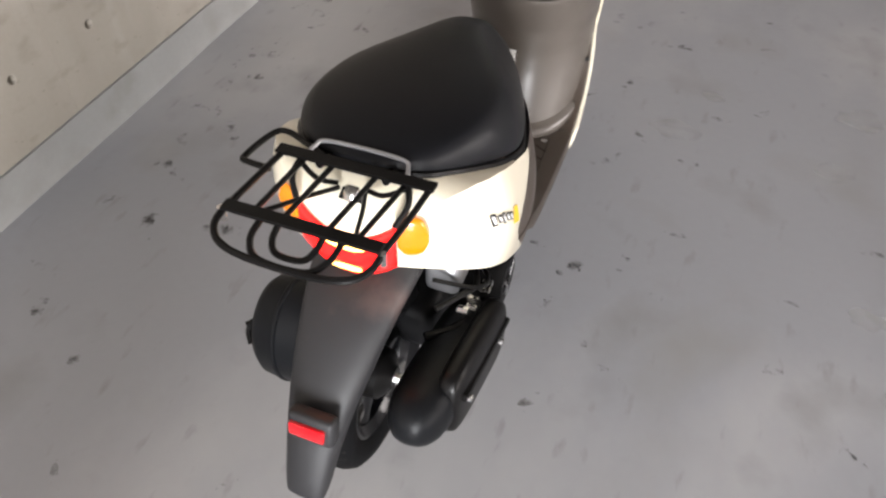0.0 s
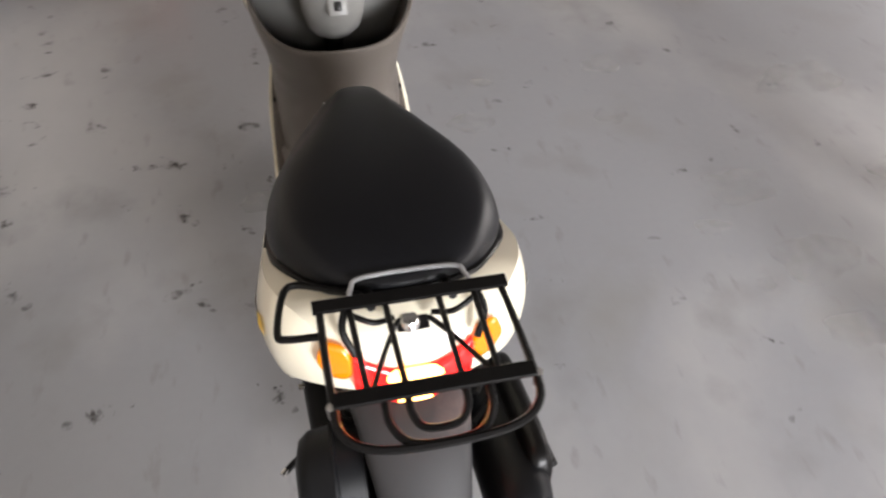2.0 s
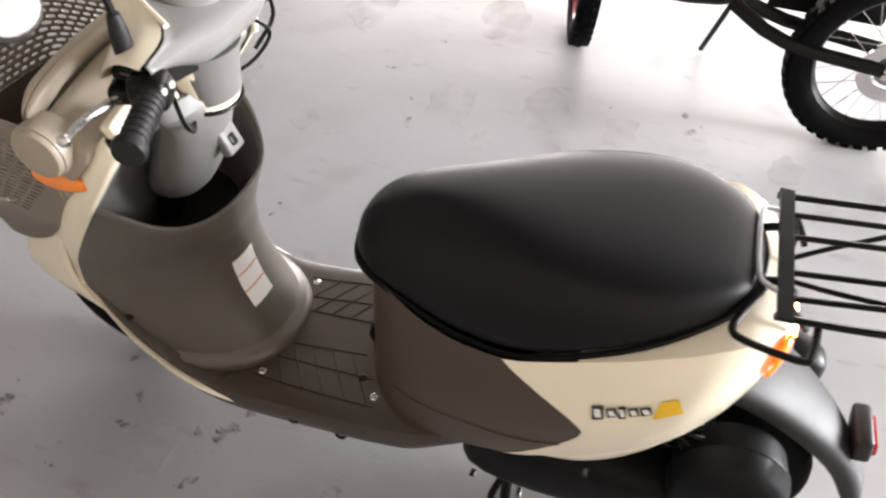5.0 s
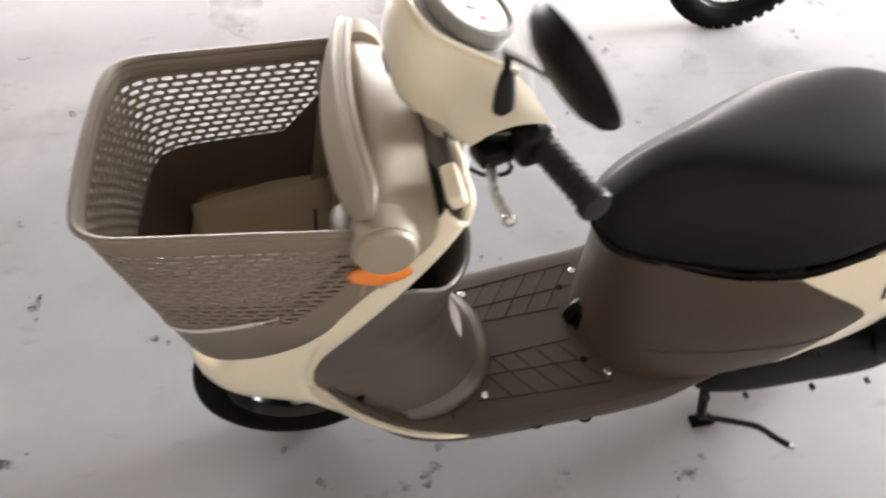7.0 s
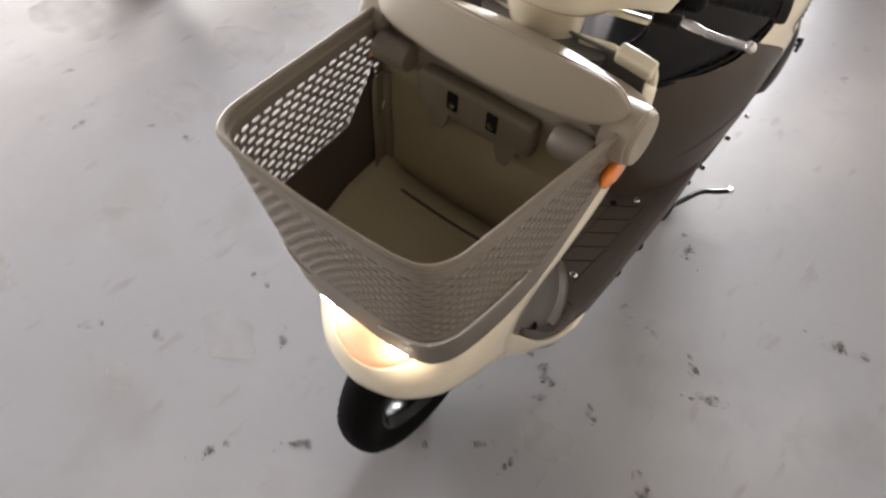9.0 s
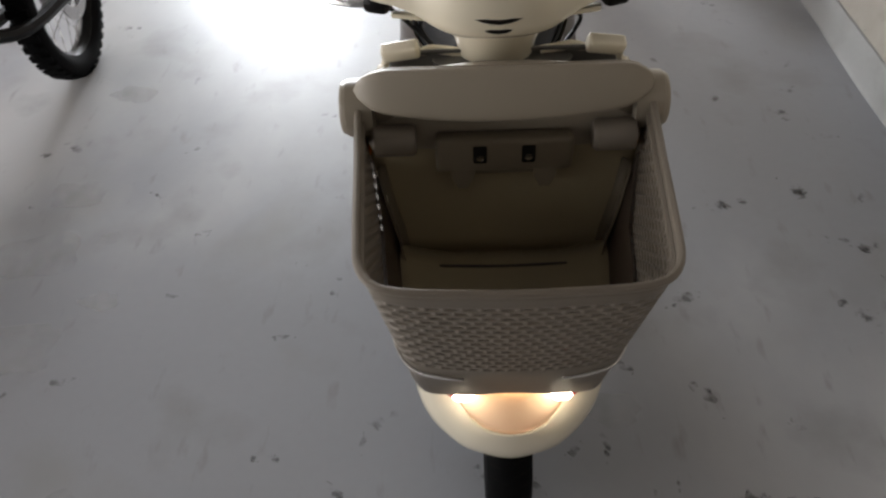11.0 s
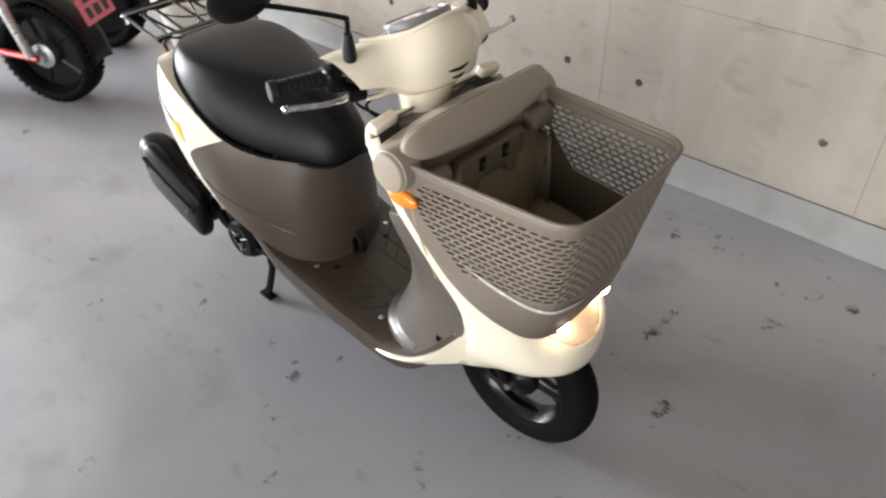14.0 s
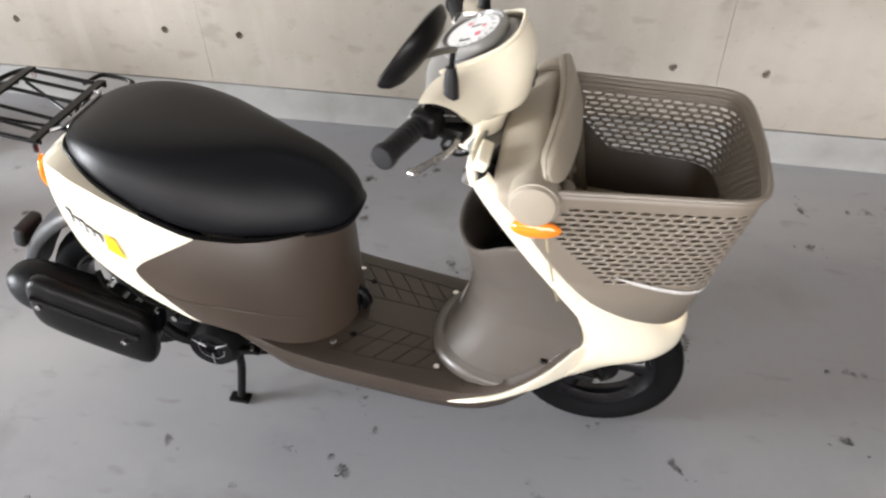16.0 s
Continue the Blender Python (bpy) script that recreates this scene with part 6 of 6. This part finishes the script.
# ---------------------------------------------------------------- other things in the garage


def bike_wheel(root, centre, heading, r, width, rim_mat, spokes=18, knobs=True, name="wheel", cast=False):
    """A wheel under a bike; heading: degrees from +y of its rolling direction."""
    m = T(*centre) @ Matrix.Rotation(radians(heading), 4, "Z")
    w = new(name)
    w.parent = root
    w.matrix_local = m
    h = width / 2
    prof = [(r * 0.74, h * 0.55), (r * 0.80, h * 0.92), (r * 0.88, h), (r * 0.95, h * 0.85), (r, h * 0.35), (r, 0)]
    prof = prof + [(a, -b) for a, b in prof[-2::-1]] + [(r * 0.72, -h * 0.4), (r * 0.72, h * 0.4)]
    part("tyre", lathe(prof, (0, 0, 0), n=48, closed=True), RUBBER, w)
    rp = [(r * 0.76, h * 0.55), (r * 0.74, h * 0.6), (r * 0.71, h * 0.4), (r * 0.69, 0)]
    rp = rp + [(a, -b) for a, b in rp[-2::-1]] + [(r * 0.73, 0)]
    part("rim", lathe(rp, (0, 0, 0), n=40, closed=True), rim_mat, w)
    part("hub", lathe([(0, h * 1.3), (0.02, h * 1.3), (0.03, h), (0.055, h * 0.9), (0.055, -h * 0.9), (0.03, -h), (0.02, -h * 1.3), (0, -h * 1.3)], (0, 0, 0), n=20), GREYMETAL, w)
    if cast:
        part("brake_disc", lathe([(0.05, 0.012), (r * 0.70, 0.008), (r * 0.70, -0.008), (0.05, -0.012)], (0, 0, 0), n=30, closed=True), BLACK, w)
        for k in range(5):
            a = 2 * math.pi * k / 5
            part("spoke", tube([(0, 0.04 * math.cos(a), 0.04 * math.sin(a)), (0, r * 0.72 * math.cos(a), r * 0.72 * math.sin(a))], 0.016, 8, 2), rim_mat, w)
    else:
        for k in range(spokes):
            a = 2 * math.pi * k / spokes
            b = a + (0.5 if k % 2 else -0.5)
            sx = h * 0.7 * (1 if k % 4 < 2 else -1)
            part("spoke", tube([(sx, 0.05 * math.cos(b), 0.05 * math.sin(b)), (0, r * 0.70 * math.cos(a), r * 0.70 * math.sin(a))], 0.0016, 5, 0), STEEL, w)
    if knobs:
        bm = bmesh.new()
        for k in range(44):
            a = 2 * math.pi * k / 44
            for x, tilt in ((-0.55, 0.5), (0.0, 0.0), (0.55, 0.5)):
                rr = r * (1.0 if x == 0 else 0.985)
                q = a + (0 if x == 0 else math.pi / 44)
                block((h * 0.45, r * 0.085, 0.007), Matrix.Rotation(q, 4, "X") @ T(x * h * 1.1, 0, rr), 0, bm=bm)
        part("tread", bm, RUBBER, w)
    return w


def trail_bike():
    root = thing("trail_motorcycle", "black and red trail motorcycle parked on its stand", "motorcycle")
    bike_wheel(root, (1.46, -1.02, 0.30), 4, 0.30, 0.085, BLACK, 24, name="rear_wheel")
    bike_wheel(root, (1.80, -0.03, 0.31), -78, 0.31, 0.080, REDPAINT, 24, name="front_wheel")
    part("swing_arm", tube([(1.40, -1.02, 0.30), (1.41, -0.70, 0.33), (1.46, -0.52, 0.40)], 0.022, 8, 3), BLACK, root, "black swing arm")
    part("swing_arm", tube([(1.53, -1.02, 0.30), (1.55, -0.70, 0.33), (1.52, -0.52, 0.40)], 0.022, 8, 3), BLACK, root, "black swing arm")
    part("axle_block", block((0.012, 0.09, 0.05), T(1.385, -1.03, 0.305), 0.006), STEEL, root, "bright axle adjuster")
    part("brake_disc", lathe([(0.10, 0.004), (0.10, -0.004), (0.06, -0.004), (0.06, 0.004)], (1.405, -1.02, 0.30), "x", 30, closed=True), STEEL, root)
    part("chain_guard", block((0.02, 0.34, 0.07), T(1.55, -0.80, 0.40), 0.008), BLACK, root)
    rings = []
    for y, w, z0, z1 in ((-0.62, 0.07, 0.38, 0.55), (-0.50, 0.12, 0.34, 0.62), (-0.30, 0.13, 0.33, 0.62), (-0.12, 0.10, 0.36, 0.58), (-0.05, 0.06, 0.40, 0.52)):
        rings.append([(1.58 + w * math.copysign(abs(math.cos(q)) ** 0.6, math.cos(q)), y, (z0 + z1) / 2 + (z1 - z0) / 2 * math.copysign(abs(math.sin(q)) ** 0.6, math.sin(q))) for q in [2 * math.pi * i / 16 for i in range(16)]])
    part("engine", loft(rings), SOOT, root, "black engine block", subsurf=1, sharp=180)
    for s in (-1, 1):
        part("fork_leg", tube([(1.80, -0.03 - s * 0.10, 0.31), (1.77, -0.05 - s * 0.09, 0.60), (1.70, -0.10 - s * 0.08, 0.98)], 0.022, 10, 3), BLACK, root)
    rows = []
    for k in range(12):
        a = radians(30 + 120 * k / 11)
        rows.append([Vector((1.78, -0.05, 0.42)) + Matrix.Rotation(radians(-78), 3, "Z") @ Vector((x, 0.37 * math.cos(a), 0.37 * math.sin(a) - 0.02 * abs(x) / 0.06)) for x in (-0.06, -0.03, 0, 0.03, 0.06)])
    part("front_fender", grid(rows), REDPAINT, root, "red front mudguard", thick=0.003)
    rings = []
    for y, w, z0, z1 in ((-0.85, 0.05, 0.84, 0.90), (-0.75, 0.10, 0.80, 0.88), (-0.62, 0.12, 0.76, 0.85), (-0.40, 0.13, 0.72, 0.90), (-0.18, 0.12, 0.74, 0.96), (-0.06, 0.06, 0.82, 0.92)):
        rings.append([(1.64 + w * math.cos(q), y, (z0 + z1) / 2 + (z1 - z0) / 2 * math.sin(q)) for q in [2 * math.pi * i / 16 for i in range(16)]])
    part("seat_and_tank", loft(rings), REDPAINT, root, "red tank and tail", subsurf=1, sharp=180)
    rows = []
    for k in range(10):
        a = radians(40 + 110 * k / 9)
        rows.append([(1.46 + x, -1.02 - 0.36 * math.cos(a), 0.32 + 0.36 * math.sin(a)) for x in (-0.06, -0.03, 0, 0.03, 0.06)])
    part("rear_fender", grid(rows), BLACK, root, thick=0.003)
    part("handlebar", tube([(1.40, -0.38, 1.12), (1.52, -0.20, 1.10), (1.68, -0.06, 1.02), (1.86, -0.02, 1.10), (2.04, -0.04, 1.12)], 0.012, 8, 4), BLACK, root)
    part("side_stand", tube([(1.66, -0.55, 0.34), (1.78, -0.52, 0.14), (1.86, -0.50, 0.01)], 0.010, 8, 3), BLACK, root)
    part("subframe", tube([(1.50, -0.12, 0.92), (1.50, -0.30, 0.62), (1.50, -0.62, 0.50), (1.50, -0.95, 0.78)], 0.018, 8, 4), BLACK, root)


def mini_bike(at, heading, label, plate):
    root = thing("mini_motorcycle", label, "motorcycle", group="small motorcycles by the wall", at=(at[0], at[1], 0))
    root.rotation_euler = (0, 0, radians(heading))
    bike_wheel(root, (0, 0, 0.225), 0, 0.225, 0.120, BLACK, name="rear_wheel", cast=True)
    bike_wheel(root, (0, 0.92, 0.225), 0, 0.225, 0.120, BLACK, name="front_wheel", cast=True)
    for s in (-1, 1):
        part("swing_arm", tube([(s * 0.085, 0, 0.225), (s * 0.085, 0.2, 0.25), (s * 0.07, 0.34, 0.27)], 0.016, 8, 3), REDPAINT, root)
        part("shock", tube([(s * 0.10, 0.02, 0.24), (s * 0.10, 0.08, 0.52)], 0.022, 10, 1), STEEL, root)
        part("fork_leg", tube([(s * 0.085, 0.92, 0.225), (s * 0.085, 0.80, 0.60), (s * 0.07, 0.76, 0.78)], 0.018, 8, 2), STEEL, root)
    part("engine", block((0.20, 0.30, 0.20), T(0, 0.45, 0.27), 0.04, 3), SOOT, root, "black engine")
    part("engine_cover", lathe([(0, 0.135), (0.06, 0.13), (0.075, 0.115), (0.075, 0.08)], (0, 0.42, 0.27), "x", 24), REDPAINT, root, "red engine cover")
    part("frame", tube([(0, 0.06, 0.54), (0, 0.30, 0.52), (0, 0.52, 0.50), (0, 0.74, 0.70)], 0.035, 10, 4), REDPAINT, root, "red frame tube")
    rings = []
    for y, w, z0, z1 in ((-0.12, 0.06, 0.58, 0.63), (-0.02, 0.12, 0.56, 0.66), (0.18, 0.125, 0.55, 0.66), (0.36, 0.09, 0.56, 0.65)):
        rings.append([(w * math.cos(q), y, (z0 + z1) / 2 + (z1 - z0) / 2 * math.sin(q)) for q in [2 * math.pi * i / 16 for i in range(16)]])
    part("saddle", loft(rings), VINYL, root, "black saddle", subsurf=1, sharp=180)
    rings = []
    for y, w, z0, z1 in ((0.38, 0.05, 0.58, 0.66), (0.46, 0.10, 0.54, 0.70), (0.62, 0.10, 0.58, 0.74), (0.72, 0.05, 0.64, 0.72)):
        rings.append([(w * math.cos(q), y, (z0 + z1) / 2 + (z1 - z0) / 2 * math.sin(q)) for q in [2 * math.pi * i / 16 for i in range(16)]])
    part("tank", loft(rings), REDPAINT, root, "red fuel tank", subsurf=1, sharp=180)
    rows = []
    for k in range(12):
        a = radians(-5 + 125 * k / 11)
        rows.append([(x, -0.26 * math.cos(a), 0.235 + 0.26 * math.sin(a) - 0.012 * (abs(x) / 0.07) ** 2) for x in (-0.07, -0.04, 0, 0.04, 0.07)])
    part("rear_fender", grid(rows), BLACK, root, "black rear mudguard", thick=0.003)
    part("muffler", tube([(0.13, 0.30, 0.22), (0.14, 0.05, 0.30), (0.14, -0.12, 0.34)], 0.035, 12, 4), STEEL, root, "bright muffler")
    part("handlebar", tube([(-0.30, 0.58, 0.90), (-0.12, 0.70, 0.86), (0.12, 0.70, 0.86), (0.30, 0.58, 0.90)], 0.011, 8, 4), STEEL, root)
    part("head_lamp", lathe([(0, 0.06), (0.07, 0.055), (0.075, 0.03), (0.05, -0.04), (0, -0.05)], (0, 0.84, 0.74), "y", 24), STEEL, root)
    part("side_stand", tube([(-0.09, 0.42, 0.22), (-0.16, 0.44, 0.10), (-0.20, 0.46, 0.01)], 0.009, 8, 3), BLACK, root)
    if plate:
        pm = T(0.02, -0.285, 0.44) @ Matrix.Rotation(radians(-18), 4, "X")
        pl = part("number_plate", block((0.20, 0.004, 0.11), pm, 0.002, 1), PINK, root, "pink plate with dark bars")
        for x, w in ((-0.055, 0.03), (0.0, 0.04), (0.055, 0.03)):
            part("plate_bar", block((w, 0.002, 0.045), pm @ T(x, -0.003, -0.012), 0), INK, pl)
        part("plate_bar", block((0.12, 0.002, 0.014), pm @ T(0, -0.003, 0.036), 0), INK, pl)
        part("tail_lamp", lathe([(0, -0.04), (0.03, -0.036), (0.035, 0.0), (0, 0.01)], (0, -0.275, 0.545), "y", 18), RED, root, "red tail lamp")
    return root


def plant_pot(x, y):
    root = thing("plant_pot", "cream plastic plant pot on a saucer with dry plants", "plant pot", at=(x, y, 0))
    part("saucer", lathe([(0.0, 0.0), (0.165, 0.0), (0.182, 0.012), (0.190, 0.040), (0.186, 0.042), (0.175, 0.016), (0.0, 0.012)], (0, 0, 0), "z", 36), POT, root)
    part("pot_body", lathe([(0.0, 0.014), (0.130, 0.014), (0.142, 0.03), (0.185, 0.285), (0.200, 0.290), (0.204, 0.330), (0.196, 0.334), (0.190, 0.325), (0.184, 0.27), (0.0, 0.268)], (0, 0, 0), "z", 40), POT, root, "ribbed cream pot")
    part("soil", lathe([(0.0, 0.292), (0.10, 0.290), (0.184, 0.284), (0.184, 0.26)], (0, 0, 0), "z", 30), SOIL, root)
    rnd = random.Random(8)
    bm = bmesh.new()
    for k in range(90):
        a, r = rnd.uniform(0, 6.3), rnd.uniform(0, 0.15)
        p = Vector((r * math.cos(a), r * math.sin(a), 0.29 + rnd.uniform(0, 0.05)))
        m = Matrix.Translation(p) @ Euler((rnd.uniform(-1, 1), rnd.uniform(-1, 1), a)).to_matrix().to_4x4()
        s = rnd.uniform(0.012, 0.028)
        vs = [bm.verts.new(m @ Vector(q)) for q in ((-s, 0, 0), (0, -s * 0.45, 0.003), (s, 0, 0.002), (0, s * 0.45, 0.003))]
        bm.faces.new(vs)
    part("dry_leaves", bm, LEAF, root, "dark red dry leaves")


def spray_bottle(x, y):
    root = thing("spray_bottle", "white plastic spray bottle with a red trigger head", "spray bottle", at=(x, y, 0))
    part("bottle", lathe([(0.0, 0.0), (0.036, 0.0), (0.040, 0.006), (0.040, 0.10), (0.038, 0.125), (0.024, 0.165), (0.015, 0.180), (0.014, 0.195), (0, 0.195)], (0, 0, 0), "z", 28), POTWHITE, root)
    part("collar", lathe([(0.0, 0.192), (0.018, 0.192), (0.018, 0.215), (0.0, 0.215)], (0, 0, 0), "z", 20), REDPLASTIC, root)
    part("head", block((0.075, 0.026, 0.034), T(0.012, 0, 0.232), 0.007, 2), REDPLASTIC, root)
    part("nozzle", lathe([(0, 0.066), (0.010, 0.066), (0.010, 0.045), (0, 0.045)], (0, 0, 0.236), "x", 12), POTWHITE, root)
    part("trigger", tube([(0.036, 0, 0.222), (0.046, 0, 0.200), (0.042, 0, 0.175)], 0.006, 7, 3), REDPLASTIC, root)


POTWHITE = mat("white_plastic", (0.75, 0.74, 0.71), 0.4, vary=0.05, scale=20, bump=0.02)
REDPLASTIC = mat("red_plastic", (0.55, 0.02, 0.03), 0.35, vary=0.06, scale=20, bump=0.02)
trail_bike()
mini_bike((-0.09, -2.10), -150, "small red motorcycle with fat tyres and a pink plate", True)
mini_bike((-0.54, -2.52), -150, "small dark motorcycle behind the plant pot", False)
plant_pot(-0.79, -2.02)


def clay_pot(x, y):
    root = thing("flower_pot", "terracotta flower pot on a cream saucer", "plant pot", at=(x, y, 0))
    part("saucer", lathe([(0.0, 0.0), (0.135, 0.0), (0.150, 0.010), (0.158, 0.034), (0.153, 0.036), (0.142, 0.014), (0.0, 0.010)], (0, 0, 0), "z", 36), POT, root, "cream saucer")
    part("pot_body", lathe([(0.0, 0.012), (0.098, 0.012), (0.106, 0.02), (0.140, 0.20), (0.152, 0.204), (0.156, 0.245), (0.148, 0.248), (0.143, 0.24), (0.138, 0.20), (0.0, 0.198)], (0, 0, 0), "z", 40), CLAY, root, "terracotta pot")
    part("soil", lathe([(0.0, 0.222), (0.08, 0.220), (0.140, 0.214), (0.138, 0.19)], (0, 0, 0), "z", 30), SOIL, root)


CLAY = mat("terracotta", (0.36, 0.13, 0.075), 0.75, vary=0.12, scale=9, fine=90, bump=0.12)
clay_pot(-0.69, 1.94)
spray_bottle(0.565, -2.03)
